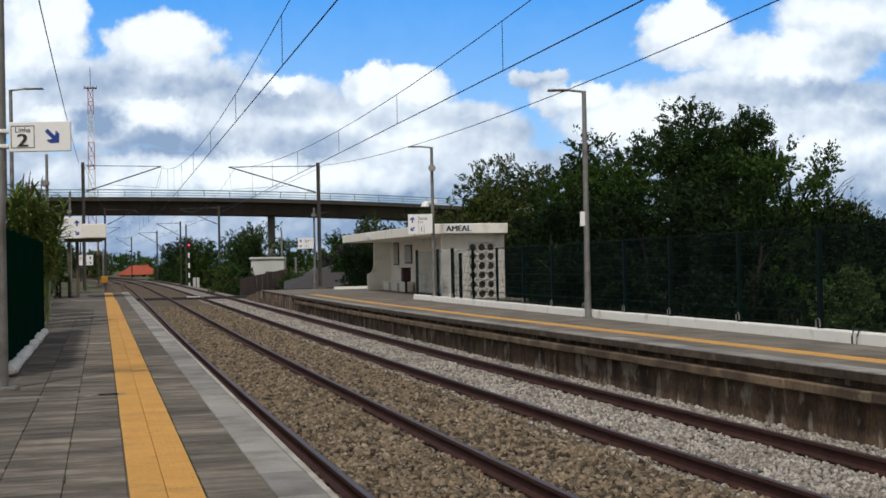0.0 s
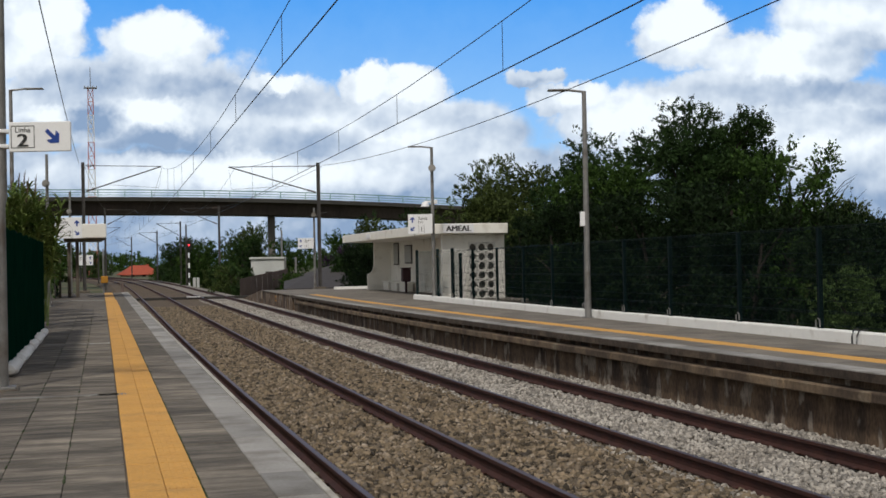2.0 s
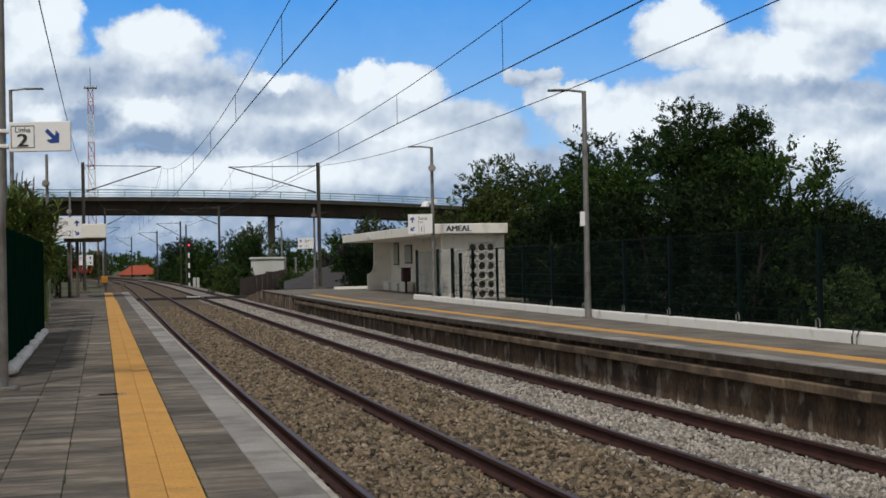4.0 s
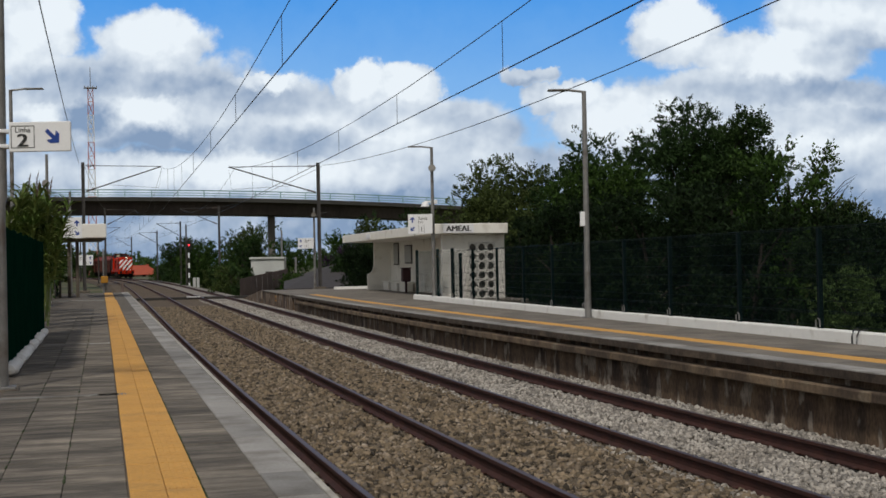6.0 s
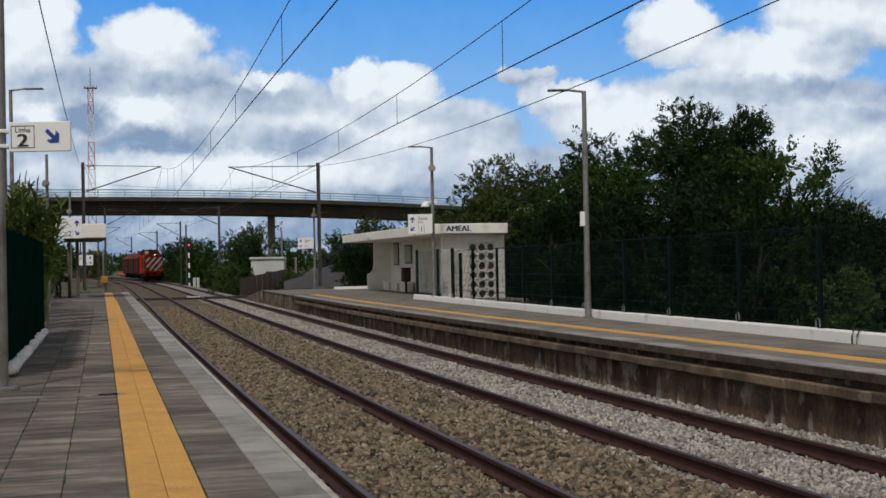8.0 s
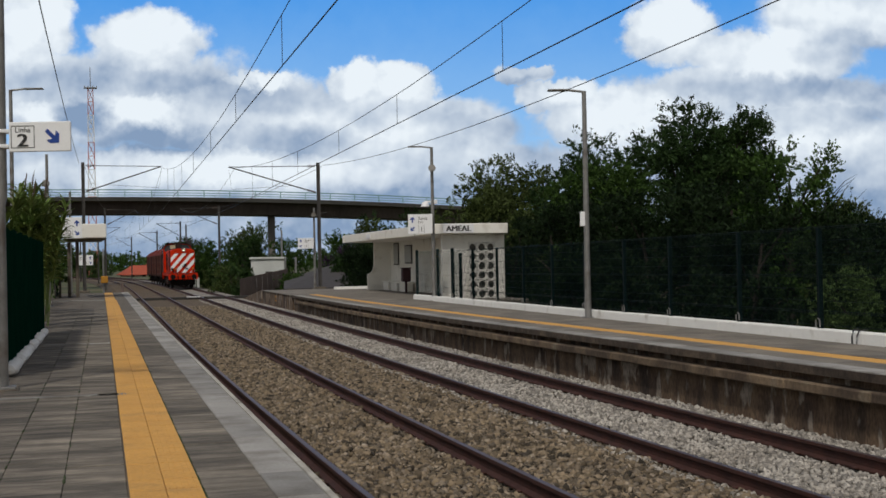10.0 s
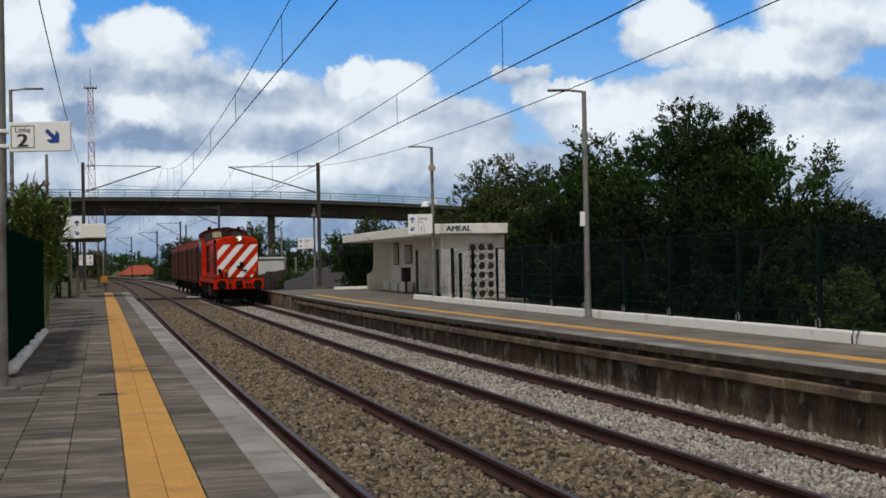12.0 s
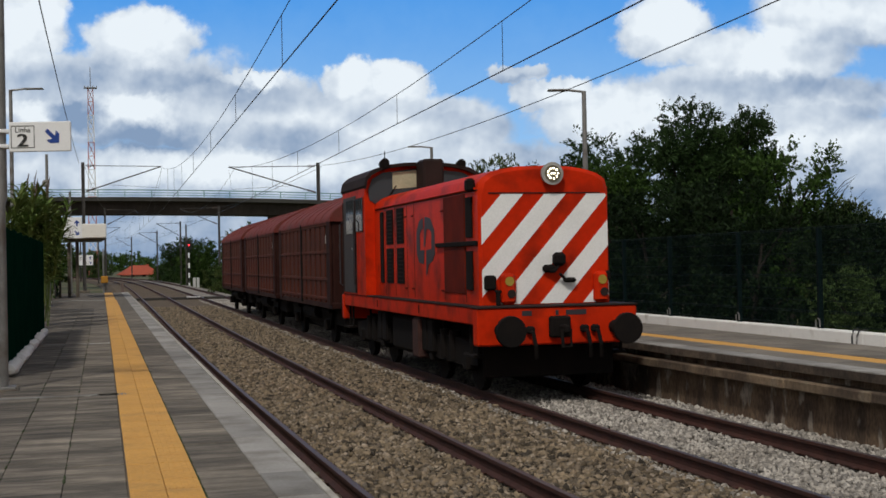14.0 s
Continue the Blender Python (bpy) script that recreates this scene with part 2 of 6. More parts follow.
# ---------------------------------------------------------------- mesh helpers
class Mesh:
    """Collects vertices and faces; obj() links them as one mesh object."""

    def __init__(self):
        self.v, self.f = [], []

    def add(self, verts, faces):
        k = len(self.v)
        self.v.extend(tuple(p) for p in verts)
        self.f.extend(tuple(i + k for i in q) for q in faces)
        return self

    def box(self, c, s, bev=0.0, m=None):
        """A box of size s round c; bev chamfers its edges."""
        hx, hy, hz = s[0] / 2, s[1] / 2, s[2] / 2
        b = min(bev, hx * 0.9, hy * 0.9, hz * 0.9)
        if b <= 0:
            vs = [(x, y, z) for x in (-hx, hx) for y in (-hy, hy) for z in (-hz, hz)]
            fs = [(0, 1, 3, 2), (4, 6, 7, 5), (0, 4, 5, 1), (2, 3, 7, 6), (0, 2, 6, 4), (1, 5, 7, 3)]
        else:
            vs, idx = [], {}
            for sx in (-1, 1):
                for sy in (-1, 1):
                    for sz in (-1, 1):
                        for ax in range(3):
                            p = [sx * (hx - b), sy * (hy - b), sz * (hz - b)]
                            p[ax] = (sx * hx, sy * hy, sz * hz)[ax]
                            idx[sx, sy, sz, ax] = len(vs)
                            vs.append(tuple(p))
            fs = []
            o = {0: (1, 2), 1: (2, 0), 2: (0, 1)}
            for ax in range(3):
                u, w = o[ax]
                for sg in (-1, 1):
                    loop = []
                    for a, c2 in ((-1, -1), (1, -1), (1, 1), (-1, 1)):
                        k = [0, 0, 0]
                        k[ax], k[u], k[w] = sg, a, c2
                        loop.append(idx[(*k, ax)])
                    fs.append(tuple(loop if sg > 0 else loop[::-1]))
                for a in (-1, 1):
                    for c2 in (-1, 1):
                        e = []
                        for sg, first, second in ((-1, u, w), (1, w, u)):
                            k = [0, 0, 0]
                            k[ax], k[u], k[w] = sg, a, c2
                            e += [idx[(*k, first)], idx[(*k, second)]]
                        fs.append(tuple(e if a * c2 > 0 else e[::-1]))
            for sx in (-1, 1):
                for sy in (-1, 1):
                    for sz in (-1, 1):
                        t = [idx[sx, sy, sz, i] for i in range(3)]
                        fs.append(tuple(t if sx * sy * sz > 0 else t[::-1]))
        vs = [Vector(p) + Vector(c) for p in vs]
        if m is not None:
            vs = [m @ p for p in vs]
        return self.add(vs, fs)

    def tube(self, pts, r, n=10, r1=None, cap=True):
        """A round bar through the points, tapering from r to r1."""
        pts = [Vector(p) for p in pts]
        r1 = r if r1 is None else r1
        rings = []
        for i, p in enumerate(pts):
            d = (pts[min(i + 1, len(pts) - 1)] - pts[max(i - 1, 0)]).normalized()
            a = Vector((0, 0, 1)) if abs(d.z) < 0.9 else Vector((1, 0, 0))
            u = d.cross(a).normalized()
            w = d.cross(u)
            rr = r + (r1 - r) * i / max(1, len(pts) - 1)
            rings.append([p + (u * math.cos(2 * math.pi * k / n) + w * math.sin(2 * math.pi * k / n)) * rr for k in range(n)])
        vs = [p for ring in rings for p in ring]
        fs = [(i * n + k, (i + 1) * n + k, (i + 1) * n + (k + 1) % n, i * n + (k + 1) % n) for i in range(len(pts) - 1) for k in range(n)]
        if cap:
            fs += [tuple(range(n)), tuple(reversed(range((len(pts) - 1) * n, len(pts) * n)))]
        return self.add(vs, fs)

    def prism(self, poly, axis, a, b):
        """A polygon drawn in the two other axes, drawn out along one axis from a to b."""
        def at(p, t):
            return {"x": (t, p[0], p[1]), "y": (p[0], t, p[1]), "z": (p[0], p[1], t)}[axis]
        n = len(poly)
        vs = [at(p, a) for p in poly] + [at(p, b) for p in poly]
        fs = [tuple(range(n)), tuple(reversed(range(n, 2 * n)))] + [(i, n + i, n + (i + 1) % n, (i + 1) % n) for i in range(n)]
        return self.add(vs, fs)

    def move(self, m):
        self.v = [tuple(m @ Vector(p)) for p in self.v]
        return self

    def data(self, name, material, smooth=False):
        me = bpy.data.meshes.new(name)
        me.from_pydata(self.v, [], self.f)
        bm = bmesh.new()
        bm.from_mesh(me)
        bmesh.ops.recalc_face_normals(bm, faces=bm.faces)
        bm.to_mesh(me)
        bm.free()
        if smooth:
            me.polygons.foreach_set("use_smooth", [True] * len(me.polygons))
            me.set_sharp_from_angle(angle=radians(40))
        me.materials.append(material)
        return me


def part(name, mesh, material, parent=None, label="", smooth=False, m=None):
    ob = new(name, mesh.data(name, material, smooth) if isinstance(mesh, Mesh) else mesh)
    ob.parent = parent
    if m is not None:
        ob.matrix_basis = m
    return tagged(ob, label)


def thing(name, m, label, category, group="", kind=""):
    e = new(name)
    e.empty_display_size = 0.2
    e.matrix_basis = m
    return tagged(e, label, category, group, kind)


# ---------------------------------------------------------------- the line of the railway
_S = np.arange(-40.0, 640.0, 0.5)
_K = np.interp(_S, (-5, 20, 60, 110, 170, 240), np.array((-1.9124, -0.6178, 0.0349, 0.1428, 0.569, 1.6002)) * 1e-3)
_K[_S < -5] = 0.0
_P = np.cumsum(_K) * 0.5
_P -= np.interp(0, _S, _P)
_X = -np.cumsum(np.sin(_P)) * 0.5
_Y = np.cumsum(np.cos(_P)) * 0.5
_X += 5.3483 - np.interp(0, _S, _X)
_Y -= np.interp(0, _S, _Y)
D2 = 1.8994                          # half the distance between the two tracks


def line(s, off=0.0, z=0.0):
    """The point s metres along the railway and off metres to its right."""
    p = np.interp(s, _S, _P)
    return Vector((np.interp(s, _S, _X) + off * math.cos(p), np.interp(s, _S, _Y) + off * math.sin(p), z))


def turn(s):
    return math.degrees(np.interp(s, _S, _P))


def at_line(s, off=0.0, z=0.0):
    p = line(s, off, z)
    return pose(p.x, p.y, p.z, 0, 0, turn(s))


LEFT_TURN = -math.degrees(math.atan(0.0285))


def line_left(s, off=0.0, z=0.0):
    """The same along the left platform, whose edge (off -3.70) is straight."""
    d = off + 3.70
    return Vector((1.44 + 0.0278 * s + d, s - 0.0285 * d, z))


def at_left(s, off=0.0, z=0.0):
    p = line_left(s, off, z)
    return pose(p.x, p.y, p.z, 0, 0, LEFT_TURN)


def sweep(profile, ss, closed=True, path=line):
    """A profile of (off, z) points, or a function of s that gives one, drawn along the line."""
    me = Mesh()
    rows = [[path(s, o, z) for o, z in (profile(s) if callable(profile) else profile)] for s in ss]
    n = len(rows[0])
    vs = [p for r in rows for p in r]
    fs = [(i * n + k, i * n + (k + 1) % n, (i + 1) * n + (k + 1) % n, (i + 1) * n + k) for i in range(len(rows) - 1) for k in range(n if closed else n - 1)]
    if closed:
        fs += [tuple(range(n)), tuple(range((len(rows) - 1) * n, len(rows) * n))]
    return me.add(vs, fs)


def steps(a, b, d):
    return list(np.linspace(a, b, max(2, int(round((b - a) / d)) + 1)))


ZL = 0.65                            # left platform's height over the rails


def zr(s):
    """Right platform's height over the rails."""
    return float(np.interp(s, (12, 22, 33, 48, 63), (0.74, 0.70, 0.645, 0.60, 0.60)))


def kerb_off(s):
    return float(np.interp(s, (17, 38, 48), (6.35, 6.9, 7.05)))

# ---------------------------------------------------------------- ground and railway
def build_ground():
    me = Mesh()
    n, rad = 40, (0, 30, 60, 100, 160, 260, 420, 700, 1200, 2200, 4200)
    vs, fs = [(0, 60, -0.55)], []
    for r in rad[1:]:
        for k in range(n):
            a = 2 * math.pi * k / n
            vs.append((r * math.cos(a), 60 + r * math.sin(a), -0.55))
    fs += [(0, 1 + k, 1 + (k + 1) % n) for k in range(n)]
    for i in range(len(rad) - 2):
        fs += [(1 + i * n + k, 1 + (i + 1) * n + k, 1 + (i + 1) * n + (k + 1) % n, 1 + i * n + (k + 1) % n) for k in range(n)]
    g = part("ground", me.add(vs, fs), M_GRASS)
    tagged(g, "flat dry grassland round the railway", "ground", kind="structure")
    far = part("ballast_far", sweep([(-4.3, -0.3), (-4.1, -0.17), (0.9, -0.165), (0.9, -0.3)], steps(72, 460, 4)), M_BALF1)
    tagged(far, "brown crushed stone along the distant line", "ballast", kind="structure")
    far = part("ballast_far", sweep([(0.91, -0.3), (0.91, -0.16), (4.1, -0.17), (4.3, -0.3)], steps(80, 460, 4)), M_BALF2)
    tagged(far, "pale grey crushed stone along the distant line", "ballast", kind="structure")
    b = part("ballast_bed", sweep([(-5.1, -0.5), (-4.2, -0.22), (4.2, -0.22), (5.1, -0.5)], steps(-20, 460, 4), closed=False), M_BAL1)
    tagged(b, "packed bed of brown crushed stone under the tracks", "ballast", kind="structure")


RAIL = [(-0.035, 0.0), (0.035, 0.0), (0.037, -0.035), (0.012, -0.05), (0.010, -0.13), (0.07, -0.155), (0.07, -0.172), (-0.07, -0.172), (-0.07, -0.155), (-0.010, -0.13), (-0.012, -0.05), (-0.037, -0.035)]


def build_tracks():
    for c, word in ((-D2, "brown"), (D2, "pale grey")):
        t = thing("railway_track", Matrix(), "rusty broad-gauge track with polished rail heads in " + word + " ballast", "railway track", "tracks", "structure")
        for o in (c - 0.868, c + 0.868):
            ss = steps(-15, 110, 1.5) + steps(114, 450, 4)
            part("rail", sweep([(o + x, z) for x, z in RAIL], ss), M_RAILS, t)
            part("rail_head", sweep([(o - 0.031, 0.001), (o - 0.024, 0.004), (o + 0.024, 0.004), (o + 0.031, 0.001)], ss), M_RAILTOP, t, "worn shiny running surface")
        slab = Mesh().box((0, 0, -0.262), (2.6, 0.26, 0.13), 0.02).data("sleeper", M_SLEEP)
        clip = Mesh()
        for o in (-0.868, 0.868):
            for d in (-0.10, 0.10):
                clip.box((o + d * 0.9, 0, -0.155), (0.05, 0.08, 0.02), 0.006)
        clip = clip.data("rail_clips", M_RAILS)
        for i in range(140):
            s = 4.0 + i * 0.6
            part("sleeper", slab, None, t, m=at_line(s, c))
            if i < 40:
                part("rail_clips", clip, None, t, m=at_line(s, c))


def stones(name, label, material, count, place, size, seed):
    """Crushed stones: irregular eight-cornered lumps, in one mesh."""
    rng = np.random.default_rng(seed)
    base = np.array([(x, y, z) for x in (-1, 1) for y in (-1, 1) for z in (-1, 1)], float) * 0.6
    quads = np.array([(0, 1, 3, 2), (4, 6, 7, 5), (0, 4, 5, 1), (2, 3, 7, 6), (0, 2, 6, 4), (1, 5, 7, 3)])
    pos = place(rng, count)
    count = len(pos)
    sc = rng.uniform(size[0], size[1], (count, 1, 1)) * rng.uniform(0.6, 1.3, (count, 1, 3))
    v = (base[None] + rng.uniform(-0.34, 0.34, (count, 8, 3))) * sc
    ang = rng.uniform(0, 2 * np.pi, (count, 3))
    for a, (i, j) in zip(range(3), ((0, 1), (1, 2), (0, 2))):
        c, s = np.cos(ang[:, a])[:, None], np.sin(ang[:, a])[:, None]
        vi, vj = v[:, :, i].copy(), v[:, :, j].copy()
        v[:, :, i], v[:, :, j] = c * vi - s * vj, s * vi + c * vj
    v += pos[:, None, :]
    f = (quads[None] + (np.arange(count) * 8)[:, None, None]).reshape(-1)
    me = bpy.data.meshes.new(name)
    me.vertices.add(count * 8)
    me.vertices.foreach_set("co", v.reshape(-1))
    me.loops.add(len(f))
    me.loops.foreach_set("vertex_index", f.astype(np.int32))
    me.polygons.add(count * 6)
    me.polygons.foreach_set("loop_start", np.arange(0, len(f), 4, dtype=np.int32))
    me.update(calc_edges=True)
    me.materials.append(material)
    return tagged(new(name, me), label, "ballast", kind="stuff")


def strew(o0, o1, s0, s1, z=-0.2, power=2.0, rails=()):
    def place(rng, n):
        s = s0 + (s1 - s0) * rng.random(n) ** power
        o = rng.uniform(o0, o1, n)
        ok = np.ones(n, bool)
        for r in rails:
            ok &= np.abs(o - r) > 0.085
        s, o = s[ok], o[ok]
        p = np.interp(s, _S, _P)
        low = np.zeros(len(s))
        for r in rails:
            low = np.maximum(low, 0.02 * (np.abs(o - r) < 0.25))
        zz = z + rng.uniform(-0.012, 0.022, len(s)) + 0.018 * np.sin(s * 2.1) * np.cos(o * 3.0) - low
        return np.stack([np.interp(s, _S, _X) + o * np.cos(p), np.interp(s, _S, _Y) + o * np.sin(p), zz], 1)
    return place


def build_stones():
    rl = [-D2 - 0.868, -D2 + 0.868]
    rr = [D2 - 0.868, D2 + 0.868]
    stones("brown_ballast", "brown dusty crushed stone between and beside the rails", M_ST1, 74000, strew(-3.6, 1.0, 6.5, 74, z=-0.19, power=1.6, rails=rl + rr), (0.026, 0.058), 3)
    stones("mixed_ballast", "pale and rusty crushed stone mixed into the brown bed", M_ST3, 20000, strew(-3.6, 1.0, 6.5, 74, z=-0.178, power=1.6, rails=rl + rr), (0.022, 0.048), 5)
    stones("grey_ballast", "fresh pale grey crushed stone round the second track", M_ST2, 70000, strew(0.7, 3.75, 8, 86, z=-0.18, power=1.7, rails=rr), (0.018, 0.041), 4)


# ---------------------------------------------------------------- left platform
def build_left_platform():
    p = thing("platform_left", Matrix(), "grey paved station platform with a yellow tactile strip", "platform", kind="structure")
    ss = steps(-8, 78, 3)
    part("platform_body", sweep([(-7.6, ZL - 0.012), (-3.78, ZL - 0.012), (-3.78, -0.5), (-7.6, -0.5)], ss, path=line_left), M_CONC, p)
    # paving slabs, by columns across
    cols = [(-4.99, -5.42), (-5.42, -5.86), (-5.86, -6.30), (-4.495, -4.06)]
    rng = random.Random(5)
    rest = Mesh()
    for ci, (a, b) in enumerate(cols):
        w = abs(b - a)
        big = Mesh().box((0, 0, -0.03), (w - 0.005, 0.745, 0.06), 0.004).data("slab", M_SLAB)
        s = -6.0 + rng.random() * 0.3 + 0.3 * ci
        while s < 76:
            if 6 < s < 46:
                part("slab", big, None, p, m=at_left(s, (a + b) / 2, ZL + rng.uniform(-0.003, 0.003)) @ pose(0, 0, 0, rng.uniform(-.15, .15), rng.uniform(-.2, .2), 0))
            else:
                rest.box((0, 0, -0.03), (w - 0.01, 0.743, 0.06), 0.0, at_left(s, (a + b) / 2, ZL))
            s += 0.75
    tagged(part("paving_rest", rest, M_SLAB, p), kind="stuff")
    edge = Mesh().box((0, 0, -0.06), (0.322, 0.978, 0.12), 0.006).data("coping_stone", M_COPE)
    for i in range(84):
        part("coping_stone", edge, None, p, m=at_left(-6.0 + i, -3.898, ZL + rng.uniform(-0.003, 0.004)))
    nose = sweep([(-3.735, ZL - 0.02), (-3.735, ZL + 0.004), (-3.69, ZL + 0.004), (-3.68, ZL - 0.004), (-3.68, ZL - 0.10), (-3.735, ZL - 0.10)], ss, path=line_left)
    part("edge_nosing", nose, M_NOSE, p, "thin pale edge strip")
    tact = Mesh()
    tact.box((0, 0, -0.02), (0.236, 0.395, 0.05), 0.004)
    for k in range(5):
        tact.box((-0.09 + k * 0.045, 0, 0.006), (0.016, 0.385, 0.006))
    tact = tact.data("tactile_tile", M_YEL)
    s = 4.0
    while s < 76:
        for o in (-4.862, -4.622):
            if s < 60:
                part("tactile_tile", tact, None, p, m=at_left(s, o, ZL + 0.004 + rng.uniform(-0.001, 0.001)))
        s += 0.4
    part("tactile_strip", sweep([(-4.99, ZL - 0.03), (-4.99, ZL + 0.004), (-4.55, ZL + 0.004), (-4.55, ZL - 0.03)], steps(59.8, 77, 3), path=line_left), M_YEL, p)
    part("tactile_strip", sweep([(-4.99, ZL - 0.03), (-4.99, ZL + 0.004), (-4.55, ZL + 0.004), (-4.55, ZL - 0.03)], steps(-6, 3.8, 3), path=line_left), M_YEL, p)
    moss = Mesh()
    for i in range(420):
        s = 7.0 + 34.0 * rng.random() ** 1.5
        o = rng.choice((-4.50, -4.50, -4.50, -5.42, -5.86)) + rng.uniform(-0.008, 0.008)
        moss.box((0, 0, 0), (rng.uniform(0.006, 0.013), rng.uniform(0.05, 0.22), 0.010), 0.003, at_left(s, o, ZL + 0.002))
    tagged(part("joint_moss", moss, M_MOSS, p), kind="stuff")
    for s, o in ((26.6, -5.20), (26.6, -5.64), (26.55, -6.05), (15.9, -5.08), (15.9, -5.16)):
        part("repair_slab", Mesh().box((0, 0, 0), (0.40, 0.16, 0.02), 0.004, at_left(s, o, ZL + 0.002)), M_COPE, p)
    part("cable_duct_cover", Mesh().box((0, 0, 0), (1.1, 0.12, 0.02), 0.004, at_left(15.9, -5.75, ZL + 0.004)), M_COPE, p)
    part("platform_step", sweep([(-7.2, ZL), (-5.05, ZL), (-5.05, ZL + 0.03), (-7.2, ZL + 0.03)], steps(59.5, 60.3, .4), path=line_left), M_COPE, p)


# ---------------------------------------------------------------- right platform
def build_right_platform():
    p = thing("platform_right", Matrix(), "grey station platform with a stained concrete wall and yellow line", "platform", kind="structure")
    ss = steps(0, 63, 3)
    def body(s):
        z = zr(s)
        return [(3.78, -0.5), (3.78, z - 0.02), (kerb_off(s) + 0.2, z - 0.02), (kerb_off(s) + 0.2, -0.5)]
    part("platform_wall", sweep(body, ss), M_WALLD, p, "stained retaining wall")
    def deck(s):
        z = zr(s)
        return [(3.98, z - 0.02), (3.98, z), (kerb_off(s) + 0.1, z), (kerb_off(s) + 0.1, z - 0.02)]
    part("paving", sweep(deck, ss), M_PLATR, p)
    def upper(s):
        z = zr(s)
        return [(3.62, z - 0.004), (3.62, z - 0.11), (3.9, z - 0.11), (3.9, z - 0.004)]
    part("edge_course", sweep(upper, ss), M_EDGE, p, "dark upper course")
    cop = Mesh().box((0, 0, -0.01), (0.34, 0.985, 0.03), 0.006).data("coping_stone", M_COPE)
    for i in range(60):
        part("coping_stone", cop, None, p, m=at_line(2.5 + i, 3.80, zr(2.5 + i) + 0.008))
    rng = random.Random(11)
    for a, b in ((3.985, 4.50), (4.93, 5.60), (5.61, 6.26)):
        piece = Mesh().box((0, 0, 0), (b - a - 0.008, 0.99, 0.024), 0.004).data("slab", M_PLATR)
        for i in range(52):
            s = 4.5 + i
            part("slab", piece, None, p, m=at_line(s, (a + b) / 2, zr(s) + rng.uniform(-0.002, 0.002)))
    cable = thing("black_cable", at_line(18.2, kerb_off(18.2), zr(18.2)), "thick black cable looped over the white kerb", "cable")
    part("loop", Mesh().tube([(-0.06, 0.0, 0.01), (-0.05, 0.02, 0.12), (0.0, 0.06, 0.215), (0.12, 0.12, 0.225), (0.26, 0.2, 0.1)], 0.016, 8), M_BLACK, cable)
    part("loop", Mesh().tube([(-0.07, -0.14, 0.01), (-0.05, -0.12, 0.14), (0.02, -0.08, 0.215), (0.2, -0.02, 0.22)], 0.012, 8), M_BLACK, cable)
    led = Mesh().box((0, 0, -0.07), (0.30, 1.985, 0.14), 0.02).data("ledge_stone", M_LEDGE)
    for i in range(30):
        part("ledge_stone", led, None, p, m=at_line(2.5 + i * 2, 3.74, zr(2.5 + 2 * i) - 0.215))
    def yel(s):
        z = zr(s)
        return [(4.52, z - 0.02), (4.52, z + 0.008), (4.90, z + 0.008), (4.90, z - 0.02)]
    part("tactile_strip", sweep(yel, ss), M_YEL, p)
    # white kerb at the back, in cast lengths
    k = thing("white_kerb", Matrix(), "white-painted low concrete kerb at the platform's back", "kerb", kind="structure")
    s = 5.0
    while s < 51.0:
        e = min(s + 2.6, 51.6)
        def prof(q):
            z, o = zr(q), kerb_off(q)
            return [(o, z - 0.02), (o + 0.012, z + 0.17), (o + 0.03, z + 0.19), (o + 0.21, z + 0.19), (o + 0.23, z + 0.17), (o + 0.24, z - 0.3)]
        part("kerb_stone", sweep(prof, [s + 0.006, (s + e) / 2, e - 0.006]), M_WHITE, k)
        s = e
    part("kerb_stone", sweep([(7.5, 0.58), (7.5, 0.75), (9.9, 0.75), (9.9, 0.58)], [73.4, 73.65]), M_WHITE, k)
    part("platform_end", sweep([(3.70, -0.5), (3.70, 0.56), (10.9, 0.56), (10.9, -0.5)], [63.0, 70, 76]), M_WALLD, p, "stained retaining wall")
    part("shelter_base", sweep([(7.0, -0.5), (7.0, 0.58), (10.9, 0.58), (10.9, -0.5)], [47.0, 55, 63.0]), M_CONC, p)
    part("paving", sweep([(3.66, 0.565), (3.66, 0.602), (10.9, 0.602), (10.9, 0.565)], [63.0, 70, 76]), M_PLATR, p)
    part("paving", sweep([(7.0, 0.58), (7.0, 0.601), (10.9, 0.601), (10.9, 0.58)], [47.0, 55, 63.0]), M_PLATR, p)
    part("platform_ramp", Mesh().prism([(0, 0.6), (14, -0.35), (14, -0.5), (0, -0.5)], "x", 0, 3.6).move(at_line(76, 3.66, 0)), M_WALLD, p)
    mk = thing("edge_marker", at_line(68, 3.5, 0), "small yellow and black striped marker on the platform wall", "marker")
    for i in range(4):
        part("stripe", Mesh().box((0, 0, 0.12 + i * 0.1), (0.03, 0.22, 0.1), 0.004), M_YBOX if i % 2 else M_BLACK, mk)


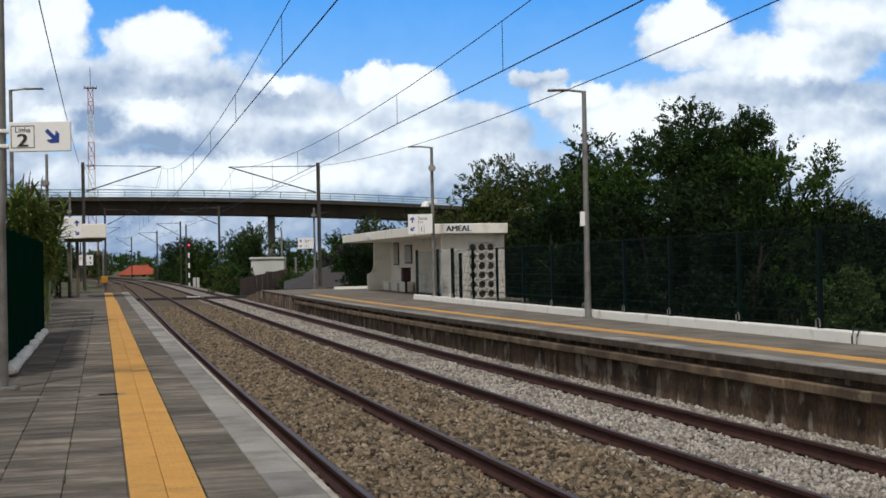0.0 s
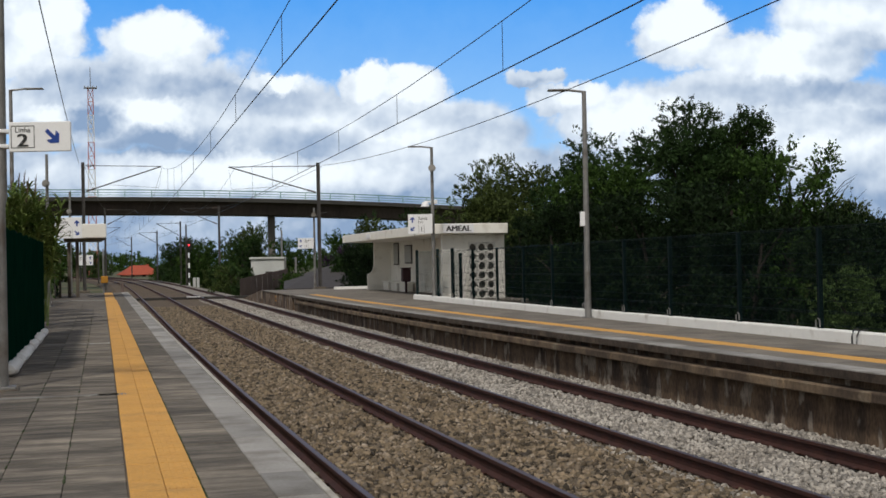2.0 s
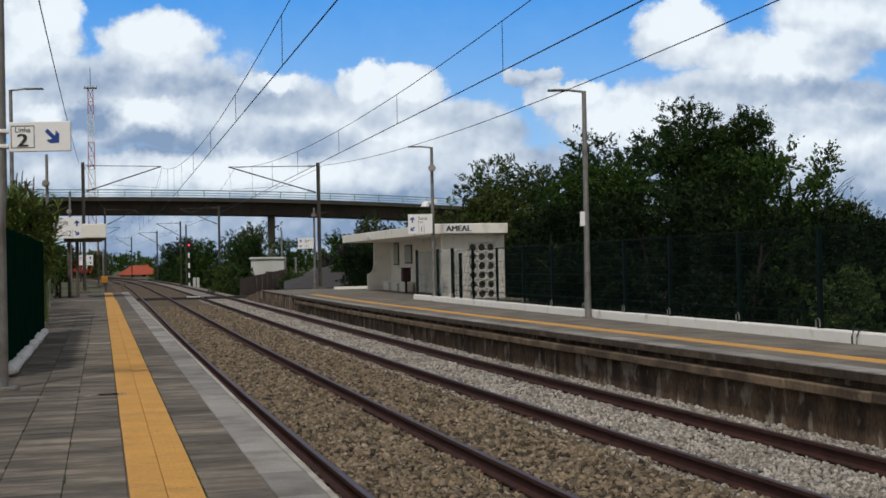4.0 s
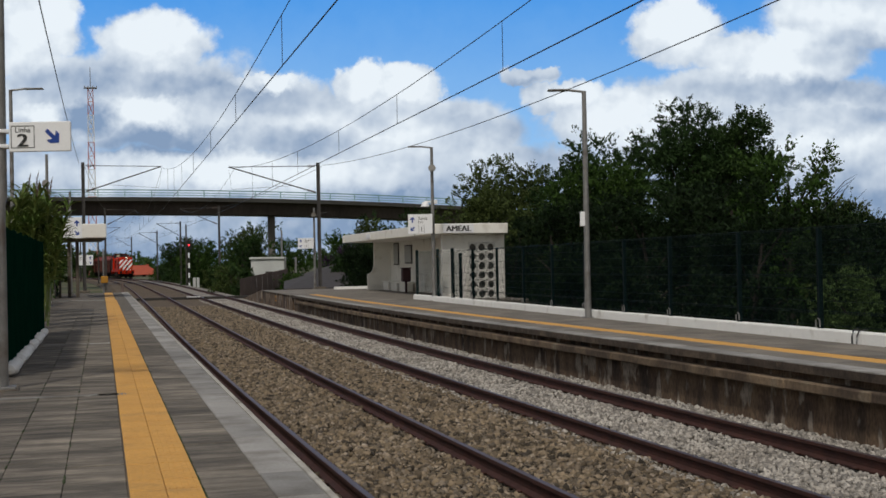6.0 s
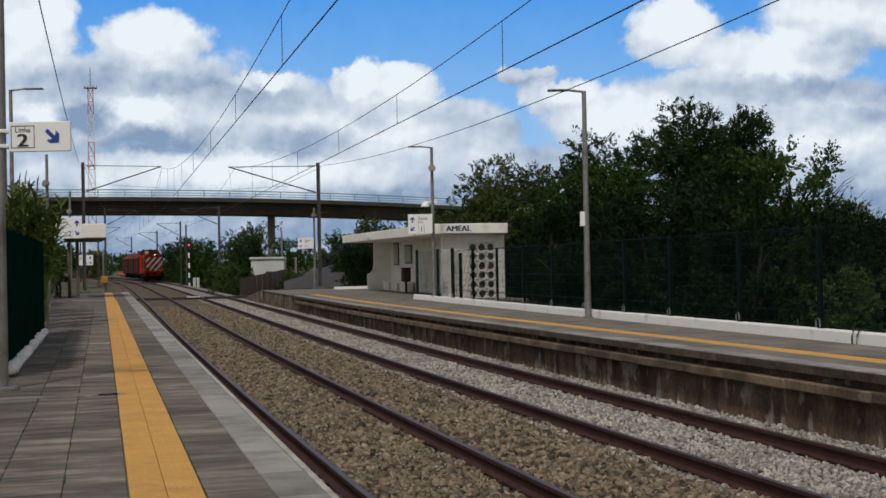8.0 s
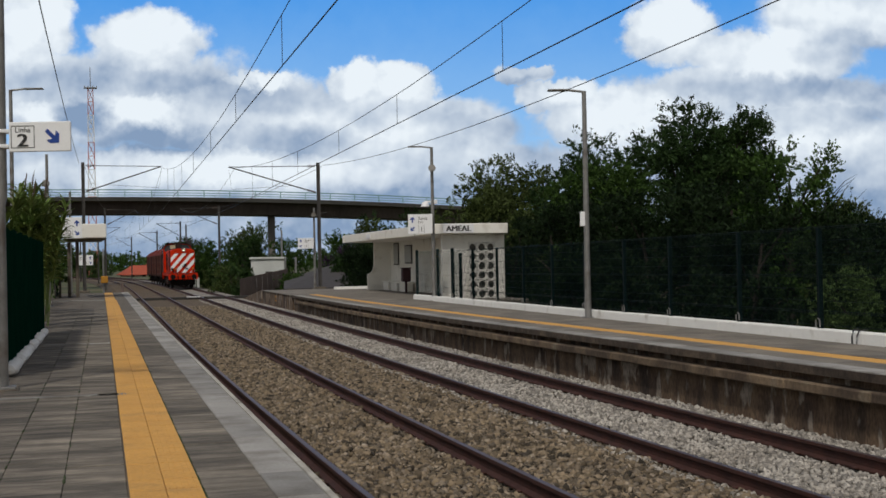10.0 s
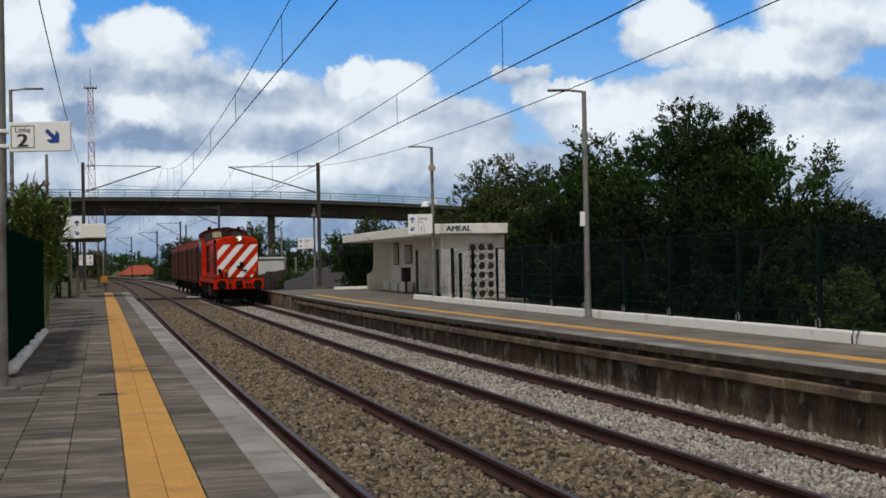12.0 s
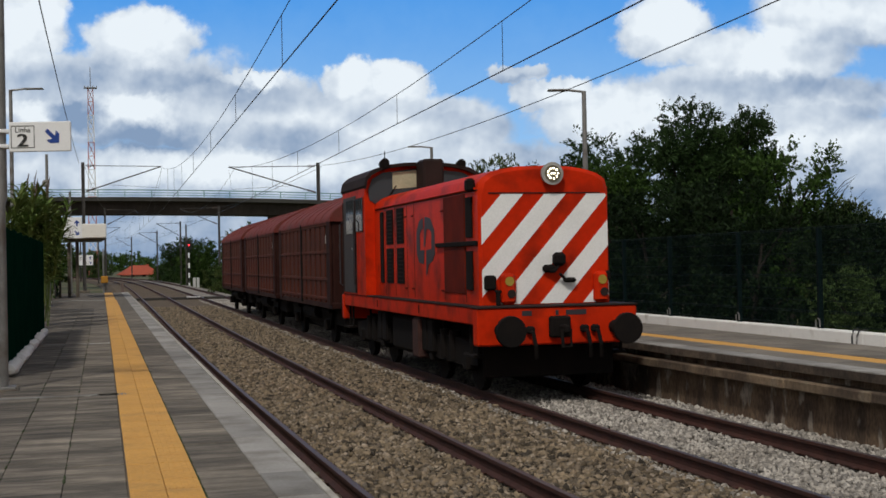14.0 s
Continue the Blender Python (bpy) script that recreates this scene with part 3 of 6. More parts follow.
# ---------------------------------------------------------------- shelter on the right platform
def build_shelter():
    z = 0.60
    t = thing("platform_shelter", at_line(50.0, 0.0, z), "white concrete platform shelter with flat roof and station name board", "shelter")
    far_s = 20.0
    # end wall with an opening for the pierced blocks
    w = Mesh()
    w.box((8.42, 0.09, 1.285), (1.10, 0.18, 2.57), 0.012)
    w.box((10.26, 0.09, 1.285), (0.38, 0.18, 2.57), 0.012)
    w.box((9.52, 0.09, 2.395), (1.10, 0.178, 0.35), 0.0)
    part("end_wall", w, M_WHITE2, t, "lit white plaster end wall")
    part("lintel_line", Mesh().box((9.52, -0.012, 2.232), (1.16, 0.03, 0.03), 0.006), M_CLAU, t)
    # pierced blocks: a square with a round hole each
    blk = Mesh()
    n, a, r = 20, 0.183, 0.150
    for y0, y1 in ((-0.01, 0.17),):
        sq, ci = [], []
        for k in range(n):
            c, s = math.cos(2 * math.pi * k / n), math.sin(2 * math.pi * k / n)
            q = a / max(abs(c), abs(s))
            sq.append((c * q, s * q))
            ci.append((c * r, s * r))
        vs = [(x, y0, zz) for x, zz in sq] + [(x, y0, zz) for x, zz in ci] + [(x, y1, zz) for x, zz in sq] + [(x, y1, zz) for x, zz in ci]
        fs = []
        for k in range(n):
            j = (k + 1) % n
            fs += [(k, j, n + j, n + k), (2 * n + k, 3 * n + k, 3 * n + j, 2 * n + j), (n + k, n + j, 3 * n + j, 3 * n + k), (k, 2 * n + k, 2 * n + j, j)]
        blk.add(vs, fs)
    blk = blk.data("pierced_block", M_CLAU)
    for i in range(3):
        for j in range(6):
            part("pierced_block", blk, None, t, m=pose(9.52 - 0.3667 + i * 0.3667, 0, 0.186 + j * 0.3685))
    # grey sheet added behind the holes; their shade is in its colour
    part("backing_panel", Mesh().box((9.52, 0.20, 1.11), (1.10, 0.03, 2.20)), M_PIER, t)
    part("back_wall", Mesh().box((10.06, far_s / 2 + 1.7, 1.285), (0.14, far_s - 3.8, 2.57), 0.01), M_WHITE2, t)
    # far end wall with a flared foot
    pr = [(8.70, 0), (8.70, 0.86), (8.86, 0.92), (8.98, 1.06), (9.05, 1.3), (9.08, 2.57), (10.49, 2.57), (10.49, 0)]
    part("end_wall", Mesh().prism(pr, "y", far_s - 0.35, far_s - 0.17), M_WHITE2, t)
    part("inner_wall", Mesh().box((9.55, 3.2, 1.285), (1.6, 0.16, 2.57), 0.01), M_WHITE2, t)
    roof = part("roof", Mesh().box((8.98, far_s / 2, 2.77), (2.98, far_s + 0.9, 0.40), 0.02), M_WHITE2, t, "flat white concrete roof slab with deep fascia")
    sg = part("name_board", Mesh().box((8.44, -0.475, 2.78), (1.24, 0.03, 0.36), 0.008), M_SIGN, roof, "white name board with black capitals")
    for k in range(3):
        words("AMEAL", 0.31, M_BLACK, sg, pose(8.43 + 0.014 * k, -0.493 - 0.0012 * k, 2.672, 90, 0, 0), 1.0)
    part("line_plate", Mesh().box((7.47, 13.0, 2.77), (0.03, 0.9, 0.22), 0.006), M_SIGN, roof)
    bench = part("bench", Mesh().box((9.62, 16.4, 0.45), (0.5, 5.6, 0.07), 0.015), M_WHITE2, t)
    for y in (14.4, 16.4, 18.4):
        part("bench_leg", Mesh().box((9.62, y, 0.21), (0.4, 1.3, 0.42), 0.015), M_WHITE2, bench)
    for y, w_, h0, h1 in ((15.2, 1.6, 1.40, 2.35), (18.1, 1.2, 1.33, 2.5)):
        f = part("notice_board", Mesh().box((9.96, y, (h0 + h1) / 2), (0.05, w_, h1 - h0), 0.01), M_MAST, t)
        part("notice_sheet", Mesh().box((9.925, y, (h0 + h1) / 2), (0.02, w_ - 0.16, h1 - h0 - 0.12)), M_POSTER, f)
    return t


def words(text, size, material, parent, m, width=None):
    cu = bpy.data.curves.new("lettering", "FONT")
    cu.body, cu.size, cu.align_x, cu.extrude = text, size, "CENTER", 0.003
    ob = new("lettering", cu)
    bpy.context.view_layer.update()
    me = bpy.data.meshes.new_from_object(ob.evaluated_get(bpy.context.evaluated_depsgraph_get()))
    bpy.data.objects.remove(ob)
    if width:
        xs = [v.co.x for v in me.vertices]
        k = width / (max(xs) - min(xs))
        for v in me.vertices:
            v.co.x *= k
    me.materials.clear()
    me.materials.append(material)
    o = new("lettering", me)
    o.parent = parent
    o.matrix_basis = m
    return o


# ---------------------------------------------------------------- bridge and distance
def bridge_z(x):
    """The fall of the bridge's deck, which is level and then dips towards the trees."""
    return 0.12 - 0.000125 * max(0.0, x + 17.0) ** 2.34


def along_bridge(profile, x0, x1):
    """A (y, z) profile drawn along the curved deck."""
    me = Mesh()
    xs, n = steps(x0, x1, 3.0), len(profile)
    vs = [(x, y, z + bridge_z(x)) for x in xs for y, z in profile]
    fs = [(i * n + k, i * n + (k + 1) % n, (i + 1) * n + (k + 1) % n, (i + 1) * n + k) for i in range(len(xs) - 1) for k in range(n)]
    return me.add(vs, fs + [tuple(range(n)), tuple(range((len(xs) - 1) * n, len(xs) * n))])


def build_bridge():
    t = thing("road_bridge", pose(12.77, 170.0, 8.62), "dark concrete road bridge with green railing across the railway", "bridge")
    x0, x1 = -115.0, 84.0
    part("deck", along_bridge([(-4.2, 1.43), (-4.2, 1.74), (4.2, 1.74), (4.2, 1.43), (3.2, 1.21), (3.0, -0.12), (-3.0, -0.12), (-3.2, 1.21)], x0, x1), M_BRIDGE, t, "box girder with stains and side shade in its colour")
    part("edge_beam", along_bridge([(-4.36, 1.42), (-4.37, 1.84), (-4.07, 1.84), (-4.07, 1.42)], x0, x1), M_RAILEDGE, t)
    part("drip_edge", along_bridge([(-4.40, 1.84), (-4.40, 1.90), (-4.05, 1.90), (-4.05, 1.84)], x0, x1), M_PIER, t)
    for z, d in ((2.15, 0.075), (2.45, 0.075), (2.78, 0.115)):
        part("rail_bar", along_bridge([(-4.135, z - d / 2), (-4.135, z + d / 2), (-4.065, z + d / 2), (-4.065, z - d / 2)], x0, x1), M_RAILING, t)
    post = Mesh().box((0, -4.1, 2.3), (0.1, 0.09, 0.96)).data("railing_post", M_RAILING)
    x = x0 + 1
    while x < x1:
        part("railing_post", post, None, t, m=pose(x, 0, bridge_z(x)))
        x += 3.2
    part("pier", Mesh().box((13.4, 0, -4.85), (0.84, 1.0, 8.9), 0.06), M_PIER, t, "plain concrete pier")
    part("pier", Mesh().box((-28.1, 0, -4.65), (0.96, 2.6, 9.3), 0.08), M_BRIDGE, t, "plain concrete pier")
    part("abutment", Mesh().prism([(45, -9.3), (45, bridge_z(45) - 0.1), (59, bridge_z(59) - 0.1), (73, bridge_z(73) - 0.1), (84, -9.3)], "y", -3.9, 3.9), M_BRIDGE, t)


def build_tower():
    t = thing("telecom_tower", pose(6.65, 300, -0.5), "red and white lattice telecom mast with antennas on top", "mast")
    h = 42.0
    for k in range(7):
        me = Mesh()
        z0, z1 = h * k / 7, h * (k + 1) / 7
        def hw(z):
            return 0.95 - 0.42 * z / h
        for i in range(2):
            a, b = z0 + (z1 - z0) * i / 2, z0 + (z1 - z0) * (i + 1) / 2
            ca = [(sx * hw(a), sy * hw(a), a) for sx, sy in ((-1, -1), (1, -1), (1, 1), (-1, 1))]
            cb = [(sx * hw(b), sy * hw(b), b) for sx, sy in ((-1, -1), (1, -1), (1, 1), (-1, 1))]
            for q in range(4):
                me.tube([ca[q], cb[q]], 0.085, 6)
                me.tube([ca[q], cb[(q + 1) % 4]], 0.045, 5)
                me.tube([ca[(q + 1) % 4], cb[q]], 0.045, 5)
                me.tube([cb[q], cb[(q + 1) % 4]], 0.045, 5)
        part("lattice_section", me, M_TOWR if k % 2 == 0 else M_TOWW, t)
    top = Mesh().box((0, 0, h), (2.8, 1.6, 0.2), 0.05)
    for x in (-1.3, -0.5, 0.5, 1.3):
        top.box((x, -0.8, h + 0.1), (0.2, 0.2, 0.6), 0.05)
    part("antenna_platform", top, M_STEEL, t)
    part("aerial", Mesh().tube([(0, 0, h), (0, 0, h + 4.6)], 0.09, 6), M_STEEL, t)


def build_house():
    t = thing("farmhouse", pose(18.2, 330, -1.1, 0, 0, 12), "low house with a broad red clay tile roof", "house")
    part("wall", Mesh().box((0, 0, 0.7), (7.6, 7.0, 1.4), 0.02), M_HOUSE, t)
    r = Mesh().add([(-4.5, -4.5, 1.1), (4.5, -4.5, 1.1), (4.5, 4.5, 1.1), (-4.5, 4.5, 1.1), (-1.9, 0, 3.3), (1.9, 0, 3.3), (-4.5, -4.5, 0.95), (4.5, -4.5, 0.95), (4.5, 4.5, 0.95), (-4.5, 4.5, 0.95)],
                   [(0, 1, 5, 4), (1, 2, 5), (2, 3, 4, 5), (3, 0, 4), (0, 6, 7, 1), (1, 7, 8, 2), (2, 8, 9, 3), (3, 9, 6, 0), (6, 9, 8, 7)])
    roof = part("roof", r, M_ROOF, t)
    part("chimney", Mesh().box((2.2, 0.8, 2.9), (0.6, 0.6, 1.3), 0.04), M_ROOF, roof)
    for x in (-2.6, 0.2, 2.6):
        part("window", Mesh().box((x, -3.52, 0.75), (0.9, 0.06, 0.9), 0.01), M_BLACK, t)


# ---------------------------------------------------------------- electric line


def mast(s, off, height, side, reach, base, label):
    """A steel mast with its hinged arm; side is the way the arm points."""
    t = thing("catenary_mast", at_line(s, off, base), label, "mast", "catenary masts")
    h = height - base
    col = Mesh()
    for x in (-0.085, 0.085):
        col.box((x, 0, h / 2), (0.025, 0.17, h), 0.005)
    col.box((0, 0, h / 2), (0.16, 0.025, h))
    part("column", col, M_MAST, t)
    part("footing", Mesh().box((0, 0, 0.05), (0.6, 0.6, 0.14), 0.03), M_CONC, t)
    arm = part("cantilever", Mesh().tube([(side * 0.15, 0, h - 1.75), (side * reach, 0, h - 0.25)], 0.035, 8).tube([(side * 0.15, 0, h - 0.2), (side * reach, 0, h - 0.25)], 0.022, 8)
               .tube([(side * reach * 0.3, 0, h - 1.35), (side * (reach - 0.15), 0, h - 1.55)], 0.009, 6).tube([(side * reach, 0, h - 0.25), (side * (reach - 0.15), 0, h - 1.55)], 0.004, 5), M_MAST, t, "hinged steel arm")
    for zz in (h - 1.75 + 0.17, h - 0.2):
        ins = Mesh()
        for k in range(5):
            x = side * (0.25 + k * 0.09)
            z1 = zz if zz > h - 1 else h - 1.75 + (x * side - 0.15) / (reach - 0.15) * 1.5
            ins.tube([(x, 0, z1), (x + 0.03, 0, z1)], 0.075, 8)
        part("insulator", ins, M_BROWN, arm)
    return t




def build_masts():
    lab = "dark steel catenary mast with hinged arm and insulators"
    mast(76.4, 7.15, 8.0, -1, 5.2, 0.6, lab + " on the platform")
    mast(126.0, 5.5, 7.7, -1, 3.6, -0.4, lab)
    mast(168.0, 4.7, 7.6, -1, 2.9, -0.4, lab)
    mast(206.0, 4.6, 7.4, -1, 2.8, -0.4, lab)
    mast(245.0, 4.6, 7.4, -1, 2.8, -0.4, lab)
    mast(81.3, -6.25, 8.4, 1, 4.6, 0.6, "dark steel catenary mast with hinged arm at the platform's end")
    mast(138.0, -4.9, 8.1, 1, 3.1, -0.4, lab)
    mast(190.0, -4.8, 7.8, 1, 3.0, -0.4, lab)
    mast(240.0, -4.8, 7.8, 1, 3.0, -0.4, lab)


def wire_span(t, a, b, sag, r, name, n=14):
    a, b = Vector(a), Vector(b)
    pts = [a.lerp(b, k / n) - Vector((0, 0, 4 * sag * (k / n) * (1 - k / n))) for k in range(n + 1)]
    part(name, Mesh().tube(pts, r, 6, cap=False), M_WIRE, t)
    return pts


def build_wires():
    for c, spans, lab in ((-D2, WIRES_L, "overhead line of the first track with droppers"), (D2, WIRES_R, "overhead line of the second track with droppers")):
        t = thing("overhead_line", Matrix(), lab, "overhead wire", "overhead lines")
        for (s0, o0, zc0, zm0), (s1, o1, zc1, zm1), sag, drops in spans:
            pc = wire_span(t, (o0, s0, zc0), (o1, s1, zc1), 0.0, 0.011, "contact_wire")
            pm = wire_span(t, (o0, s0, zm0), (o1, s1, zm1), sag, 0.009, "messenger_wire", 24)
            for k in drops:
                a, b = pc[0].lerp(pc[-1], k), pm[0].lerp(pm[-1], k) - Vector((0, 0, 4 * sag * k * (1 - k)))
                part("dropper", Mesh().tube([a, b], 0.007, 5), M_WIRE, t)
    t = thing("feeder_wire", Matrix(), "thin earth wire strung between mast tops", "overhead wire", "overhead lines")
    for a, b, sag in FEEDERS:
        wire_span(t, a, b, sag, 0.012, "wire")


# ---------------------------------------------------------------- fences
def build_right_fence():
    """Green welded-mesh fence behind the kerb."""
    ss = [8.6, 11.2, 13.8, 16.4, 19.5, 22.5, 25.8, 28.5, 31.3, 34.0, 36.8, 39.7, 42.7, 45.5]
    post = Mesh().box((0, 0, 0.82), (0.075, 0.075, 1.72), 0.006).data("post", M_GREEN)
    hook = Mesh().tube([(-0.05, -0.06, 0.02), (-0.05, -0.06, 0.14), (-0.05, 0.0, 0.17)], 0.012, 6).tube([(-0.05, 0.06, 0.02), (-0.05, 0.06, 0.14)], 0.012, 6).data("hook", M_STEEL)
    t = thing("mesh_fence", Matrix(), "dark green welded wire mesh fence along the platform's back", "fence")
    def at(s):
        return line(s, kerb_off(s) + 0.13, zr(s) + 0.19)
    for s in ss:
        p = part("post", post, None, t, m=at_line(s, kerb_off(s) + 0.13, zr(s) + 0.19))
        part("base_hook", hook, None, p)
    for a, b in zip(ss[:-1], ss[1:]):
        me = Mesh()
        pa, pb = at(a), at(b)
        up = Vector((0, 0, 1))
        for k in range(9):
            z = 0.06 + k * 0.2
            me.tube([pa + up * z, pb + up * z], 0.0045, 4, cap=False)
            if k in (1, 4, 8):
                me.tube([pa + up * (z + 0.03), pb + up * (z + 0.03)], 0.006, 4, cap=False)
        n = max(8, round((b - a) / 0.05))
        for k in range(1, n):
            q = pa.lerp(pb, k / n)
            me.tube([q + up * 0.03, q + up * 1.68], 0.0034, 3, cap=False)
        tagged(part("wire_panel", me, M_GREEN, t), kind="stuff")


def build_glass_screen():
    """Glazed wind screen between dark posts, on the kerb before the shelter."""
    t = thing("glazed_screen", Matrix(), "glazed wind screen between dark green posts", "screen")
    ss = [45.6, 47.9, 51.35]
    pts = [line(s, kerb_off(s) + 0.13, zr(s) + 0.19) for s in ss]
    pts = [line(45.62, 7.45, 0.62)] + pts
    post = Mesh().box((0, 0, 0.88), (0.10, 0.10, 1.80), 0.008).data("post", M_GREEN)
    for p in pts:
        part("post", post, None, t, m=pose(p.x, p.y, p.z, 0, 0, 0))
    for a, b in zip(pts[:-1], pts[1:]):
        d = b - a
        m = Matrix.Translation((a + b) / 2) @ Matrix.Rotation(math.atan2(d.y, d.x), 4, "Z")
        pane = part("pane", Mesh().box((0, 0, 0.92), (d.length - 0.12, 0.012, 1.6)), M_SHGL, t, "tinted clear pane", m=m)
        pane.visible_shadow = False
        for zz in (0.35, 0.8, 1.25):
            part("glazing_bar", Mesh().box((0, 0, zz), (d.length - 0.1, 0.016, 0.012)), M_STEEL, t, m=m)


def build_left_fence():
    t = thing("screened_fence", Matrix(), "green fence with opaque screen cloth above white stones", "fence")
    f0, f1 = 19.0, 31.6
    o = -6.42
    wave = [line_left(s, o + 0.006 * math.sin(s * 3.1), 0) for s in steps(f0, f1, 0.35)]
    me = Mesh()
    vs = []
    for k, p in enumerate(wave):
        vs += [(p.x, p.y, ZL + 0.12), (p.x, p.y, ZL + 2.08 + 0.02 * math.sin(k * 1.3)), (p.x - 0.012, p.y, ZL + 2.08 + 0.02 * math.sin(k * 1.3)), (p.x - 0.012, p.y, ZL + 0.12)]
    n = len(wave)
    fs = [(k * 4 + i, k * 4 + (i + 1) % 4, k * 4 + 4 + (i + 1) % 4, k * 4 + 4 + i) for k in range(n - 1) for i in range(4)] + [(0, 1, 2, 3), (n * 4 - 4, n * 4 - 3, n * 4 - 2, n * 4 - 1)]
    part("screen_cloth", me.add(vs, fs), M_SCREEN, t, "dark green shade cloth")
    post = Mesh().tube([(0, 0, 0), (0, 0, 2.1)], 0.03, 8).data("post", M_GREEN)
    for s in (19.0, 22.1, 25.3, 28.4, 31.6):
        p = line_left(s, o - 0.05, ZL)
        part("post", post, None, t, m=pose(p.x, p.y, p.z))
    # open mesh nearer the camera: only its shadow falls into view
    me = Mesh()
    for k in range(11):
        me.tube([line_left(3, o, ZL + 0.1 + k * 0.19), line_left(19, o, ZL + 0.1 + k * 0.19)], 0.006, 4, cap=False)
    for k in range(70):
        s = 3 + k * 0.23
        me.tube([line_left(s, o, ZL), line_left(s, o, ZL + 2.05)], 0.005, 4, cap=False)
    tagged(part("wire_panel", me, M_GREEN, t), kind="stuff")
    g = "white stones along the fence"
    rng = random.Random(2)
    for s in [19.6 + 0.93 * i for i in range(13)]:
        st = Mesh()
        n1, n2 = 10, 7
        size, fat = rng.uniform(0.36, 0.42), rng.uniform(0.9, 1.25)
        vs, fs = [], []
        for i in range(n2 + 1):
            for j in range(n1):
                a, b = math.pi * i / n2, 2 * math.pi * j / n1
                r = 1 + rng.uniform(-0.06, 0.06)
                y = -math.cos(a) * size
                q = max(0.0, math.sin(a)) ** 0.55
                vs.append((0.10 * fat * q * math.cos(b) * r, y, 0.085 * fat * q * math.sin(b) * r + 0.085 * fat))
        fs = [(i * n1 + j, i * n1 + (j + 1) % n1, (i + 1) * n1 + (j + 1) % n1, (i + 1) * n1 + j) for i in range(n2) for j in range(n1)]
        ob = part("edging_stone", st.add(vs, fs), M_WHITE, None, smooth=True, m=at_left(s, o + 0.02, ZL - 0.01))
        tagged(ob, "rounded white-painted edging stone at the fence foot", "edging stone", g)
    t2 = thing("screened_fence", Matrix(), "dark fence panel further along the platform", "fence")
    for s0, s1, o2 in ((53.5, 55.5, -7.6), (66, 69, -7.3)):
        part("screen_cloth", Mesh().box((0, 0, 1.0), (0.04, s1 - s0, 1.9), 0.01, at_left((s0 + s1) / 2, o2, ZL)), M_SCREEN, t2)
        part("post", Mesh().tube([line_left(s0, o2, ZL), line_left(s0, o2, ZL + 2.1)], 0.04, 8), M_MAST, t2)
    for s in (55.0, 68.5):
        ob = part("edging_stone", Mesh().box((0, 0, 0.12), (0.3, 0.6, 0.26), 0.08), M_WHITE, None, m=at_left(s, -7.25, ZL - 0.01))
        tagged(ob, "rounded white-painted edging stone at the fence foot", "edging stone", g)


# ---------------------------------------------------------------- lamps and signs
def lamp_post(name, m, h, arm, label, speakers=(), gear=(), camera_at=0):
    t = thing(name, m, label, "lamp", "platform lamps")
    part("pole", Mesh().tube([(0, 0, 0), (0, 0, h * 0.35), (0, 0, h)], 0.085, 12, 0.055), M_STEEL, t, smooth=True)
    part("base_plate", Mesh().box((0, 0, 0.015), (0.3, 0.3, 0.03), 0.006), M_STEEL, t)
    if arm:
        head = Mesh().tube([(0, 0, h - 0.02), (arm * 0.45, 0, h + 0.03)], 0.03, 8)
        head.box((arm * 0.75, 0, h + 0.03), (abs(arm) * 0.62, 0.2, 0.05), 0.02)
        part("lamp_head", head, M_STEEL, t, "flat steel lantern")
    else:
        part("cap", Mesh().tube([(0, 0, h), (0, 0, h + 0.03)], 0.065, 10), M_STEEL, t)
    for z in speakers:
        part("loudspeaker", Mesh().tube([(0.0, -0.05, z), (0.0, -0.14, z), (0.0, -0.26, z - 0.01), (0.0, -0.30, z - 0.01)], 0.115, 14, 0.14).tube([(0.0, -0.30, z - 0.01), (0.0, -0.34, z - 0.01)], 0.09, 12), M_COPE, t, "cream horn speaker", smooth=True)
    if camera_at:
        cm = part("dome_camera", Mesh().tube([(-0.28, 0, camera_at + 0.04), (-0.28, 0, camera_at - 0.03), (-0.28, 0, camera_at - 0.12)], 0.10, 14, 0.17), M_SIGN, t, "white dome camera", smooth=True)
        part("bracket", Mesh().box((-0.12, 0, camera_at + 0.06), (0.40, 0.06, 0.06), 0.01).box((0.12, 0, camera_at + 0.05), (0.14, 0.12, 0.16), 0.02), M_SIGN, cm)
    for z, x in gear:
        part("control_box", Mesh().box((x, 0, z), (0.13, 0.10, 0.36), 0.012), M_SIGN, t)
    return t


def arrow(me, cx, cz, ang, size, y):
    """A bold arrow that points along ang, drawn in the plane of a sign."""
    pts = [(-0.5, -0.11), (0.08, -0.11), (-0.10, -0.36), (0.16, -0.36), (0.5, 0.0), (0.16, 0.36), (-0.10, 0.36), (0.08, 0.11), (-0.5, 0.11)]
    c, s = math.cos(radians(ang)), math.sin(radians(ang))
    me.prism([(cx + size * (x * c - z * s), cz + size * (x * s + z * c)) for x, z in pts], "y", y - 0.004, y)


